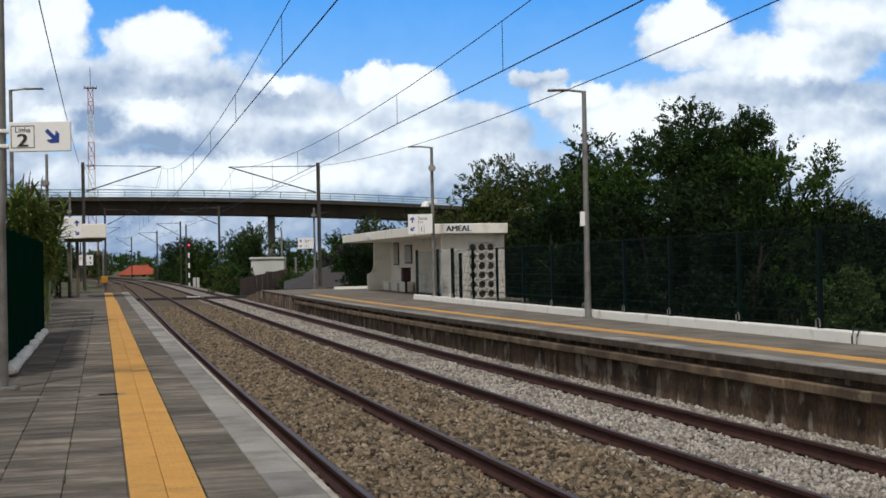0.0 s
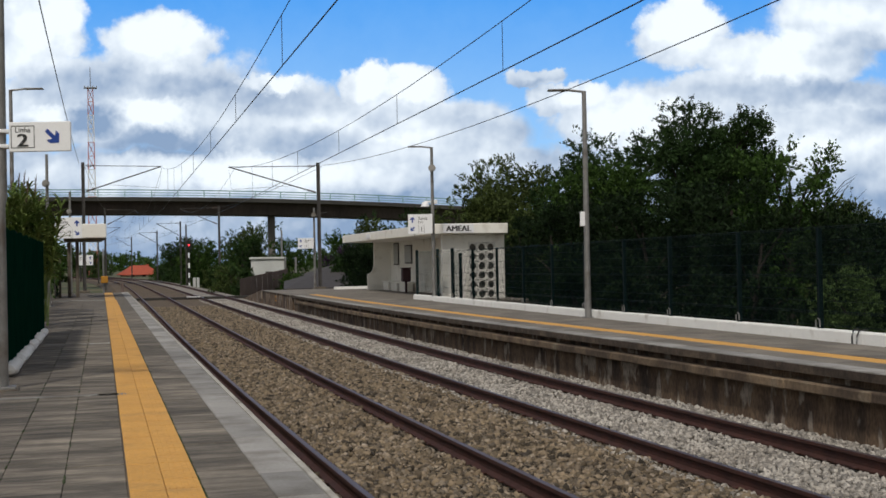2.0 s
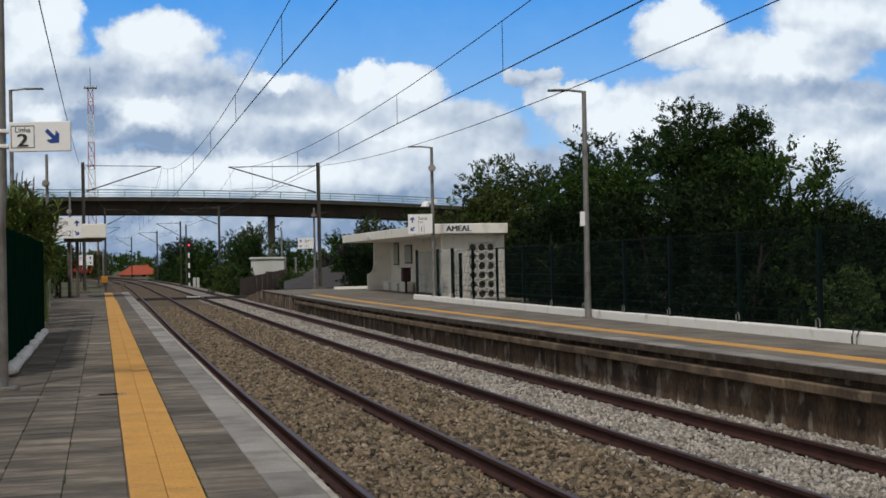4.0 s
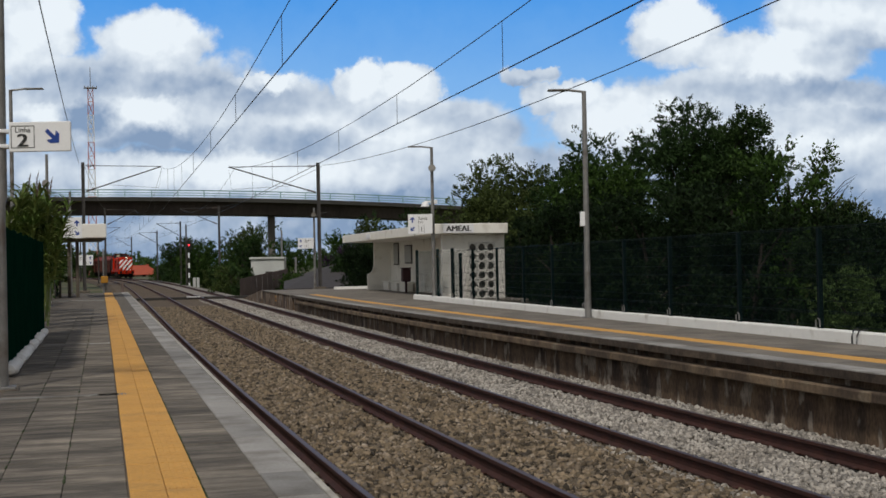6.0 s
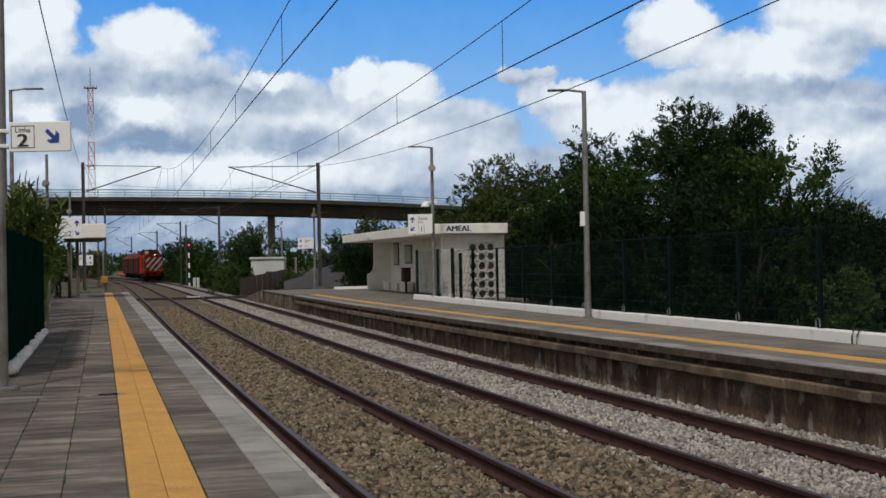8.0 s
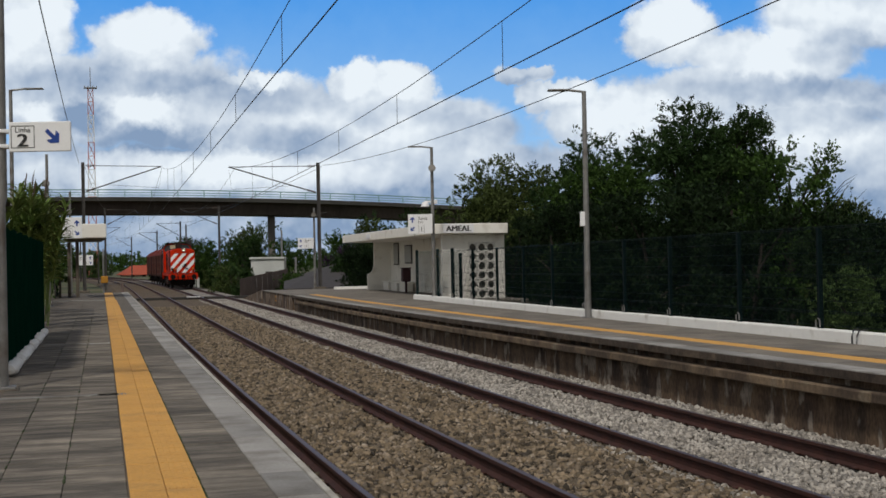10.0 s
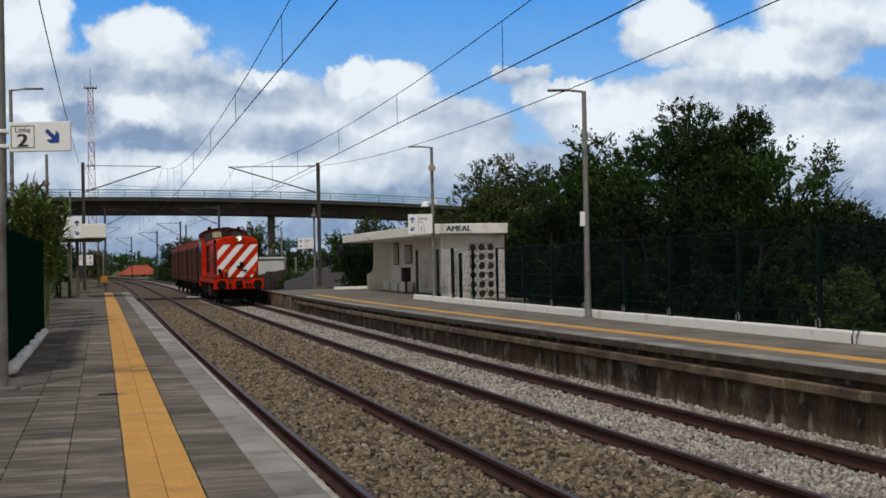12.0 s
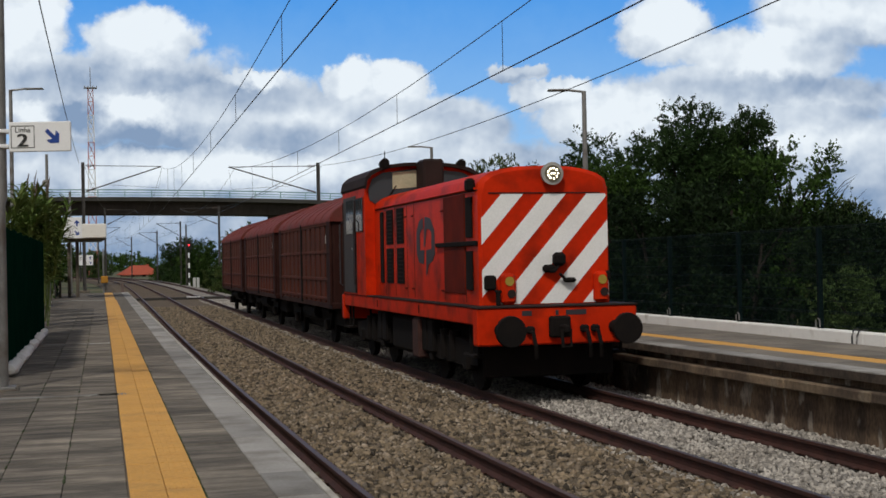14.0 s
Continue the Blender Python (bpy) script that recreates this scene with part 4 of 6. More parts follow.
def line_sign(m, w, h, kind, label):
    """A platform sign; the face looks to -y."""
    t = thing("platform_sign", m, label, "sign", "platform signs")
    part("panel", Mesh().box((w / 2, 0, 0), (w, 0.04, h), 0.008), M_SIGN, t)
    y = -0.022
    if kind == "two":
        fr = Mesh()
        a, b, c, d, k = 0.03, 0.315, -0.135, 0.135, 0.008
        for x in (a, b):
            fr.box((x, y, 0), (k, 0.004, d - c))
        for z in (c, d):
            fr.box(((a + b) / 2, y, z), (b - a, 0.0042, k))
        part("number_frame", fr, M_BLACK, t)
        words("Linha", 0.095, M_BLACK, t, pose((a + b) / 2, y, 0.055, 90, 0, 0), 0.19)
        for k in range(3):
            words("2", 0.225, M_BLACK, t, pose((a + b) / 2 + 0.010 * (k - 1), y - 0.001 * k, -0.118, 90, 0, 0), 0.115)
        ar = Mesh()
        arrow(ar, 0.545, 0.0, -45, 0.225, y)
        part("arrow", ar, M_BLUE, t)
    else:
        ar = Mesh()
        ax = w * (0.18 if kind == "one" else 0.82)
        b0, b1, b2 = (0.42, 0.80, 0.62) if kind == "one" else (0.06, 0.50, 0.28)
        arrow(ar, ax, h * 0.22, 90, h * 0.30, y)
        part("arrow", ar, M_BLUE, t)
        ar = Mesh()
        arrow(ar, ax, -h * 0.25, -135 if kind == "one" else -45, h * 0.28, y)
        part("arrow", ar, M_BLUE, t)
        words("Saída", h * 0.20, M_BLACK, t, pose(w * (b0 + b1) / 2, y, h * 0.22, 90, 0, 0), w * (b1 - b0))
        words("Exit", h * 0.14, M_MAST, t, pose(w * (b0 + b2) / 2, y, h * 0.05, 90, 0, 0), w * (b2 - b0))
        words("1" if kind == "one" else "2", h * 0.36, M_BLACK, t, pose(w * 0.55, y, -h * 0.38, 90, 0, 0))
        for x in (w * 0.44, w * 0.66):
            part("frame_line", Mesh().box((x, y, -h * 0.26), (0.01, 0.004, h * 0.40)), M_MAST, t)
    return t


def build_posts():
    # near post with the line sign
    t = thing("sign_post", pose(-0.745, 17.3, ZL), "tall grey galvanised steel post beside the paving", "post")
    part("pole", Mesh().tube([(0, 0, 0), (0, 0, 2.3), (0.03, 0, 2.4), (0.03, 0, 7.0)], 0.085, 16, 0.07), M_STEEL, t, smooth=True)
    part("base_plate", Mesh().box((0, 0, 0.02), (0.34, 0.34, 0.04), 0.008), M_STEEL, t)
    part("footing", Mesh().box((0, 0, -0.01), (0.44, 0.44, 0.05), 0.02), M_CONC, t)
    for z in (3.22, 3.03):
        part("bracket", Mesh().box((0.03, 0.0, z), (0.21, 0.19, 0.045), 0.006), M_SIGN, t)
    line_sign(pose(-0.602, 17.20, 3.790, 0, 0, -16.2), 0.768, 0.372, "two", "white platform sign with number two and blue arrow")
    lamp_post("platform_lamp", pose(-1.46, 43.35, ZL, 0, 0, -10), 7.1, 0.95, "tall grey lamp post with flat lantern behind the fence")
    lamp_post("platform_lamp", pose(-0.50, 52.8, ZL, 0, 0, -10), 5.82, 0, "grey steel post with a horn speaker beside the platform", speakers=(4.73,))
    lamp_post("platform_lamp", pose(0.47, 75.0, ZL, 0, 0, -10), 5.6, 0, "thin grey post with a horn speaker at the platform's end", speakers=(4.55,))
    a = line(30.5, 6.62, zr(30.5))
    lamp_post("platform_lamp", pose(a.x, a.y, a.z, 0, 0, -15), 5.62, -0.85, "grey steel lamp post with flat lantern on the platform", gear=((2.45, -0.09),))
    b = line(48.4, 7.14, zr(48.4))
    lamp_post("platform_lamp", pose(b.x, b.y, b.z, 0, 0, -15), 5.85, -0.85, "grey steel lamp post with speakers, camera and sign", speakers=(5.05,), camera_at=3.72)
    line_sign(pose(b.x - 0.98, b.y - 0.02, 3.53, 0, 0, -15), 0.92, 0.74, "one", "white exit sign with blue arrows and number one")
    c = line(77.0, 6.95, 0.6)
    lamp_post("platform_lamp", pose(c.x, c.y, c.z, 0, 0, -15), 4.75, 0, "grey steel post with horn speaker and sign near the ramp", speakers=(4.35,))
    line_sign(pose(c.x - 0.98, c.y, 3.28, 0, 0, -15), 0.92, 0.62, "one", "white exit sign with blue arrows and number one")


def build_left_far():
    """Small shelter, signs and boxes at the far end of the left platform."""
    t = thing("canopy_shelter", pose(0, 0, 0), "small white flat-roofed canopy on the far platform", "shelter")
    part("roof", Mesh().box((1.10, 66.5, 3.86), (1.95, 3.0, 0.68), 0.03), M_WHITE2, t)
    part("soffit", Mesh().box((1.05, 68.0, 3.48), (1.9, 5.0, 0.12), 0.02), M_CONC, t)
    for x in (0.35, 0.75):
        part("column", Mesh().box((x, 69.0, 2.0), (0.16, 0.16, 2.8), 0.02), M_CONC, t)
    part("back_panel", Mesh().box((-0.1, 69.5, 1.6), (0.12, 3.0, 1.9), 0.02), M_CONC, t)
    line_sign(pose(-0.28, 64.0, 3.98, 0, 0, -10), 1.22, 0.98, "two2", "white exit sign with blue arrows on a lamp post")
    t = thing("sign_post", pose(0.98, 84.0, -0.55), "grey post with a white sign below the canopy", "post")
    part("pole", Mesh().tube([(0, 0, 0), (0, 0, 4.3)], 0.05, 8), M_STEEL, t)
    line_sign(pose(0.92, 83.93, 2.55, 0, 0, -10), 0.95, 0.62, "two2", "small white direction sign with blue arrow")
    t = thing("relay_box", pose(2.4, 82.0, -0.4), "orange-yellow equipment box on a thin pole", "box")
    part("pole", Mesh().tube([(0, 0, 0), (0, 0, 3.6)], 0.05, 8), M_STEEL, t)
    part("housing", Mesh().box((0.05, -0.1, 1.75), (0.42, 0.3, 0.42), 0.04), M_YBOX, t)
    t = thing("marker_post", line_post(88.0, -4.0), "grey concrete post beside the crossing", "post")
    part("pole", Mesh().box((0, 0, 0.7), (0.2, 0.2, 1.5), 0.03), M_BROWN, t)


def line_post(s, off, z=-0.4):
    return at_line(s, off, z)


def build_right_far():
    """Ramp boards, hut, signal and crossing beyond the right platform."""
    t = thing("board_fence", Matrix(), "brown board fence that rises along the ramp", "fence")
    a, b = Vector((11.9, 92.0, 0.0)), Vector((16.6, 100.0, 0.0))
    n = 9
    for k in range(n):
        p, q = a.lerp(b, k / n), a.lerp(b, (k + 0.94) / n)
        h0, h1 = 1.10 + 0.62 * k / n, 1.10 + 0.62 * (k + 1) / n
        part("board", Mesh().add([(p.x, p.y, -0.4), (q.x, q.y, -0.4), (q.x, q.y, h1), (p.x, p.y, h0), (p.x, p.y + 0.12, -0.4), (q.x, q.y + 0.12, -0.4), (q.x, q.y + 0.12, h1), (p.x, p.y + 0.12, h0)],
                                 [(0, 1, 2, 3), (4, 7, 6, 5), (0, 4, 5, 1), (1, 5, 6, 2), (2, 6, 7, 3), (3, 7, 4, 0)]), M_BROWN, t)
    t = thing("access_ramp", Matrix(), "sloping grey asphalt ramp down to the platform", "ramp", kind="structure")
    part("ramp_surface", Mesh().add([(13.0, 80, 0.56), (17.4, 80, 0.60), (20.5, 100, 2.05), (16.3, 100, 0.88), (13.0, 80, -0.5), (17.4, 80, -0.5), (20.5, 100, -0.5), (16.3, 100, -0.5)],
                                    [(0, 1, 2, 3), (0, 3, 7, 4), (1, 5, 6, 2), (2, 6, 7, 3), (0, 4, 5, 1)]), M_GREYROAD, t)
    t = thing("equipment_hut", pose(17.0, 113, -0.3, 0, 0, -8), "small white equipment hut with flat roof", "hut")
    part("wall", Mesh().box((0, 0, 1.4), (2.8, 2.6, 2.8), 0.03), M_HUT, t)
    part("roof", Mesh().box((0, 0, 2.88), (3.1, 2.9, 0.18), 0.03), M_HUT, t)
    part("vent", Mesh().box((0.1, -1.32, 1.5), (0.6, 0.06, 0.5), 0.01), M_MAST, t)
    t = thing("signal", at_line(148.0, 4.15, -0.4), "railway signal at red on a banded post", "signal")
    for k in range(8):
        part("post_band", Mesh().tube([(0, 0, k * 0.55), (0, 0, k * 0.55 + 0.55)], 0.10, 8), M_SIGN if k % 2 == 0 else M_BLACK, t)
    hd = part("signal_head", Mesh().box((0, 0, 4.75), (0.62, 0.3, 1.05), 0.06), M_BLACK, t)
    part("red_lamp", Mesh().tube([(0.0, -0.16, 4.72), (0.0, -0.2, 4.72)], 0.095, 12), M_REDL, hd)
    part("pole", Mesh().tube([(-0.25, 0.3, 0), (-0.25, 0.3, 7.0)], 0.09, 8), M_MAST, t)
    part("cabinet", Mesh().box((0.55, 0, 0.55), (0.3, 0.3, 1.1), 0.03), M_HUT, t)
    part("cabinet", Mesh().box((0.95, 0, 0.55), (0.3, 0.3, 1.1), 0.03), M_HUT, t)
    t = thing("track_crossing", Matrix(), "dark timber crossing boards laid over both tracks", "crossing", kind="structure")
    for o0, o1 in ((-3.6, -2.85), (-2.65, -1.15), (-0.95, 0.95), (1.15, 2.65), (2.85, 4.4)):
        part("crossing_board", sweep([(o0, -0.2), (o0, -0.01), (o1, -0.01), (o1, -0.2)], [88.9, 89.9]), M_CROSS, t)
    part("marker_board", Mesh().box((0, 0, 0.02), (0.9, 0.25, 0.05), 0.01, at_line(88.2, 0.55, 0.0)), M_SIGN, t, "short white board")
    t = thing("street_lamp", pose(20.2, 108, -0.3), "thin grey lamp post behind the ramp", "lamp")
    part("pole", Mesh().tube([(0, 0, 0), (0, 0, 6.3)], 0.1, 8, 0.07), M_MAST, t)
    part("arm", Mesh().tube([(0, 0, 6.2), (0.5, 0, 6.5), (1.1, 0, 6.6)], 0.04, 6), M_MAST, t)
    for x, y, h in ((18.9, 117, 5.4), (16.9, 103, 2.9), (17.8, 103.4, 2.9)):
        t = thing("utility_post", pose(x, y, -0.3), "thin grey post beside the hut", "post")
        part("pole", Mesh().tube([(0, 0, 0), (0, 0, h)], 0.08, 8), M_STEEL, t)
    t = thing("waste_bin", at_line(61.6, 9.0, 0.60), "maroon litter bin under the shelter roof", "bin")
    part("bucket", Mesh().box((0, 0, 0.85), (0.42, 0.42, 0.62), 0.05), M_BIN, t)
    part("stand", Mesh().tube([(0, 0, 0), (0, 0, 0.6)], 0.06, 8), M_BIN, t)
    part("lid", Mesh().box((0, 0, 1.19), (0.46, 0.46, 0.06), 0.02), M_BIN, t)
# ---------------------------------------------------------------- wires: (y, x, contact z, messenger z)
WIRES_L = (((-4, 2.65, 5.5, 8.0), (80.2, 5.84, 5.5, 8.0), 1.92, (0.31, 0.415, 0.514, 0.62, 0.72, 0.81, 0.9)), ((80.2, 5.84, 5.5, 8.0), (138, 7.35, 5.5, 7.8), 1.4, (0.2, 0.4, 0.6, 0.8)),
           ((138, 7.35, 5.5, 7.8), (190, 7.85, 5.5, 7.5), 1.0, (0.3, 0.6)), ((190, 7.85, 5.5, 7.5), (240, 6.1, 5.5, 7.5), 1.0, (0.3, 0.6)))
WIRES_R = (((-3, 6.62, 5.5, 7.65), (75.4, 9.6, 5.5, 7.65), 1.46, (0.32, 0.435, 0.545, 0.665, 0.77, 0.88)), ((75.4, 9.6, 5.5, 7.65), (126, 10.75, 5.5, 7.45), 1.2, (0.2, 0.4, 0.6, 0.8)),
           ((126, 10.75, 5.5, 7.45), (168, 11.5, 5.5, 7.35), 0.9, (0.3, 0.6)), ((168, 11.5, 5.5, 7.35), (206, 11.25, 5.5, 7.15), 0.9, (0.3, 0.6)), ((206, 11.25, 5.5, 7.15), (245, 9.4, 5.5, 7.15), 0.9, (0.5,)))
FEEDERS = (((14.81, 76, 7.83), (12.0, 10, 7.0), 0.75), ((12.0, 10, 7.0), (11.0, -40, 7.6), 0.7), ((1.08, 81, 8.28), (-0.4, 22, 7.0), 0.2), ((-0.4, 22, 7.0), (-1.9, -30, 7.4), 0.2), ((1.4, 81, 8.1), (4.3, 138, 7.9), 0.4), ((14.8, 76.4, 7.8), (14.3, 126, 7.5), 0.3))


# ---------------------------------------------------------------- plants
L_PALE = leafmat("leaf_pale", (0.048, 0.084, 0.026), (0.075, 0.112, 0.038))


def leaves(name, material, centres, radii, count, size, seed, parent, up=0.3, shell=0.45, aspect=0.5):
    """Many small folded leaves strewn through the clumps."""
    rng = np.random.default_rng(seed)
    centres, radii = np.array(centres, float), np.array(radii, float)
    vol = (radii[:, 0] * radii[:, 1] * radii[:, 2]) ** 0.67
    def unit(a):
        return a / np.linalg.norm(a, axis=1)[:, None]
    sprigs = max(1, count // 16)
    which = rng.choice(len(centres), sprigs, p=vol / vol.sum())
    d = unit(rng.normal(size=(sprigs, 3)))
    rad = shell + (1 - shell) * rng.random(sprigs) ** 0.6
    rad *= 1 + 0.13 * rng.normal(size=sprigs)
    root = centres[which] + d * radii[which] * rad[:, None]
    way = d * 0.8 + rng.normal(size=(sprigs, 3)) * 0.45
    way[:, 2] += 0.55
    way = unit(way)
    own = rng.integers(0, sprigs, count)
    reach = 2.5 * 0.5 * (size[0] + size[1]) * rng.uniform(0.5, 1.3, sprigs)
    pos = root[own] + way[own] * (reach[own] * rng.random(count))[:, None] + rng.normal(size=(count, 3)) * (0.17 * reach[own])[:, None]
    nrm = d[own] * 0.3 + rng.normal(size=(count, 3)) * 0.6
    nrm[:, 2] += up
    nrm = unit(nrm)
    t = unit(np.cross(nrm, rng.normal(size=(count, 3))) * 0.6 + way[own])
    nrm = unit(nrm - t * (nrm * t).sum(1)[:, None])
    b = np.cross(nrm, t)
    L = (size[0] + (size[1] - size[0]) * rng.random(count))[:, None]
    W = L * aspect
    v = np.stack([pos - t * L / 2, pos + b * W / 2 + nrm * L * 0.1, pos + t * L / 2, pos - b * W / 2 + nrm * L * 0.1], 1)
    f = (np.array([0, 1, 2, 0, 2, 3])[None] + (np.arange(count) * 4)[:, None]).reshape(-1).astype(np.int32)
    me = bpy.data.meshes.new(name)
    me.vertices.add(count * 4)
    me.vertices.foreach_set("co", v.reshape(-1))
    me.loops.add(len(f))
    me.loops.foreach_set("vertex_index", f)
    me.polygons.add(count * 2)
    me.polygons.foreach_set("loop_start", np.arange(0, len(f), 3, dtype=np.int32))
    me.update(calc_edges=True)
    me.materials.append(material)
    ob = new(name, me)
    ob.parent = parent
    return ob


WINDY = []


def tree(x, y, z0, h, rx, ry, material, count, size, seed, label, low=0.25, clumps=26, name="tree", crown=1.0):
    """A tapered trunk with limbs, and a crown of leafy clumps within an uneven outline."""
    rng = random.Random(seed)
    t = thing(name, pose(x, y, z0), label, name.split("_")[-1], "")
    trunk = Mesh().tube([(0, 0, -0.3), (0.05 * h * rng.uniform(-1, 1), 0, h * 0.3), (0.06 * h * rng.uniform(-1, 1), 0.05 * h * rng.uniform(-1, 1), h * 0.8)], 0.028 * h, 8, 0.008 * h)
    cs, rs = [], []
    for i in range(clumps):
        q = (i + 0.5) / clumps
        zz = h * (low + (1 - low) * q)
        env = (math.sin(math.pi * min(1, 0.20 + 0.62 * q)) ** 0.6) * crown + (1 - crown)
        a, rr = rng.uniform(0, 2 * math.pi), math.sqrt(rng.random()) * 0.80
        c = (math.cos(a) * rr * rx * env, math.sin(a) * rr * ry * env, zz - 0.1 * h * rng.random())
        k = rng.uniform(0.21, 0.36)
        cs.append(c)
        rs.append((k * rx, k * ry, k * 0.5 * (rx + ry) * rng.uniform(0.6, 0.95)))
        if i % 2 == 0:
            trunk.tube([(0, 0, min(zz * 0.6, h * 0.7)), (c[0] * 0.5, c[1] * 0.5, zz * 0.8), c], 0.010 * h, 5, 0.003 * h, cap=False)
    for i in range(clumps):
        j = rng.randrange(clumps)
        a = rng.uniform(0, 2 * math.pi)
        c = (cs[j][0] + math.cos(a) * rs[j][0] * 0.95, cs[j][1] + math.sin(a) * rs[j][1] * 0.95, cs[j][2] + rs[j][2] * rng.uniform(0.1, 1.0))
        cs.append(c)
        k = rng.uniform(0.07, 0.13)
        rs.append((k * rx, k * rx, k * rx * 1.3))
    part("trunk", trunk, M_BARK, t)
    leaves("crown", material, cs, rs, int(count * 2.4), (size[0] * 0.75, size[1] * 0.75), seed, t)
    if h > 5.9 and y < 80:
        WINDY.append((t, (x, y, z0), seed))
    return t


def build_trees():
    lab = "dense dark green broadleaf tree behind the platform fence"
    # the high mass on the right
    tree(26.0, 76, -0.5, 8.25, 4.6, 4.2, L_OLIVE, 17000, (0.16, 0.30), 11, "rounded olive-green tree with feathery outline", low=0.08, clumps=46, crown=0.6)
    tree(22.6, 66, -0.5, 6.0, 2.6, 3.0, L_OLIVE, 7000, (0.16, 0.28), 12, "rounded olive-green tree with feathery outline", low=0.1)
    tree(24.6, 56, -0.5, 7.9, 3.6, 3.4, L_DARK, 16000, (0.13, 0.26), 13, lab, low=0.1, clumps=46, crown=0.45)
    tree(21.2, 50, -0.5, 6.3, 2.4, 2.6, L_MID, 8000, (0.12, 0.24), 14, lab, low=0.08)
    tree(23.85, 45, -0.5, 8.2, 2.2, 2.3, L_DARK, 22000, (0.09, 0.18), 33, "tall dark green tree with a broad ragged top", low=0.42, clumps=52, crown=0.3)
    tree(25.0, 45.6, -0.5, 7.6, 1.75, 1.8, L_DARK, 15000, (0.09, 0.18), 34, "dark green tree with a broad flat top", low=0.40, clumps=40, crown=0.3)
    tree(21.3, 42, -0.5, 6.6, 2.2, 2.2, L_DARK, 9000, (0.12, 0.24), 16, lab, low=0.08)
    tree(23.6, 39.4, -0.5, 6.2, 2.1, 2.1, L_MID, 10000, (0.11, 0.22), 17, "ivy-covered green tree with bare twigs on top", low=0.08, clumps=38, crown=0.5)
    tree(25.9, 41, -0.5, 3.5, 1.7, 1.8, L_DARK, 7000, (0.11, 0.22), 18, lab, low=0.05)
    tree(30.0, 48, -0.5, 4.2, 3.2, 3.0, L_OLIVE, 8000, (0.14, 0.26), 19, "olive-green bushy tree behind the fence", low=0.05)
    tree(38.0, 60, -0.5, 4.6, 5.0, 4.0, L_OLIVE, 8000, (0.18, 0.32), 20, "olive-green bushy tree behind the fence", low=0.05)
    tree(22.0, 53, -0.5, 7.0, 2.2, 2.2, L_DARK, 9000, (0.12, 0.24), 21, lab, low=0.08, crown=0.5)
    tree(26.5, 50, -0.5, 6.6, 2.4, 2.4, L_DARK, 9000, (0.12, 0.24), 22, lab, low=0.05, crown=0.5)
    tree(26.0, 64, -0.5, 5.9, 3.0, 3.0, L_DARK, 9000, (0.14, 0.26), 23, lab, low=0.05, crown=0.5)
    # undergrowth behind the fence; L_SHADE leaves hold the trees' shade in their colour
    lab = "tangled bush behind the wire fence, shade in its leaf colour"
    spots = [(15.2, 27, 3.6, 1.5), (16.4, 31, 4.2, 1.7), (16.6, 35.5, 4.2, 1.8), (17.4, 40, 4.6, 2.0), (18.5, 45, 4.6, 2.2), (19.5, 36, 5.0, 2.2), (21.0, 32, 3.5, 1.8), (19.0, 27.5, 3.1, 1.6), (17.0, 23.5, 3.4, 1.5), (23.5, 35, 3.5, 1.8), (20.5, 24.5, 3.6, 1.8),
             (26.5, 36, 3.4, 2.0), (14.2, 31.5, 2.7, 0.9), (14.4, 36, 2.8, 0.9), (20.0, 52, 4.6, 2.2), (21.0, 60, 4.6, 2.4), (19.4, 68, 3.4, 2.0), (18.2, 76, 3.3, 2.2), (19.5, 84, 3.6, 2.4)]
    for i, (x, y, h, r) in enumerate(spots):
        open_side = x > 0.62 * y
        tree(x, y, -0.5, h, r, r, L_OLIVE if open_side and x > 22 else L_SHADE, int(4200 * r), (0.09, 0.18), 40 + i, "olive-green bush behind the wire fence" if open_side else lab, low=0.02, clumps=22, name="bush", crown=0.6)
    tree(15.1, 22.7, -0.5, 2.15, 0.9, 0.9, L_PALE, 9000, (0.05, 0.11), 70, "pale green feathery bush behind the wire fence", low=0.0, clumps=34, name="bush", crown=0.5)
    # bare twigs above the ivy-covered tree
    t = thing("bare_branch", pose(24.7, 39.2, 3.0), "bare dead twigs that stand out of the foliage", "branch")
    me = Mesh()
    rng = random.Random(8)
    for i in range(12):
        a = Vector((rng.uniform(-0.5, 0.9), 0, rng.uniform(0, 1.2)))
        b = a + Vector((rng.uniform(0.2, 1.1), rng.uniform(-0.3, 0.3), rng.uniform(0.5, 1.4)))
        me.tube([a, a.lerp(b, 0.5) + Vector((0, 0, 0.1)), b], 0.018, 4, 0.004, cap=False)
    part("twigs", me, M_BARK, t)
    # towards the bridge
    lab = "green tree beyond the end of the platform"
    for i, (x, y, h, r, m) in enumerate(((15.6, 118, 4.8, 2.6, L_DARK), (17.5, 128, 5.9, 2.6, L_OLIVE), (14.8, 150, 5.0, 2.4, L_MID), (20.5, 122, 4.6, 2.4, L_MID), (22.5, 110, 4.8, 2.2, L_MID), (25.0, 106, 5.6, 2.6, L_OLIVE), (28.0, 118, 6.3, 3.0, L_DARK), (27.5, 100, 5.4, 2.8, L_MID), (31.5, 108, 6.8, 3.2, L_OLIVE),
                                          (34.0, 124, 7.4, 3.2, L_DARK), (20.0, 92, 3.0, 1.6, L_DARK), (23.5, 96, 4.2, 2.4, L_MID), (24.5, 88, 4.0, 2.4, L_MID), (16.0, 175, 6.0, 3.0, L_MID), (18.5, 198, 6.4, 3.4, L_DARK), (16.2, 206, 5.8, 2.4, L_DARK), (21.5, 165, 6.5, 3.2, L_OLIVE), (26, 180, 8, 4, L_MID))):
        tree(x, y, -0.5, h, r, r, m, 4200, (0.15, 0.32), 100 + i, lab, low=0.04, clumps=44, crown=0.9)
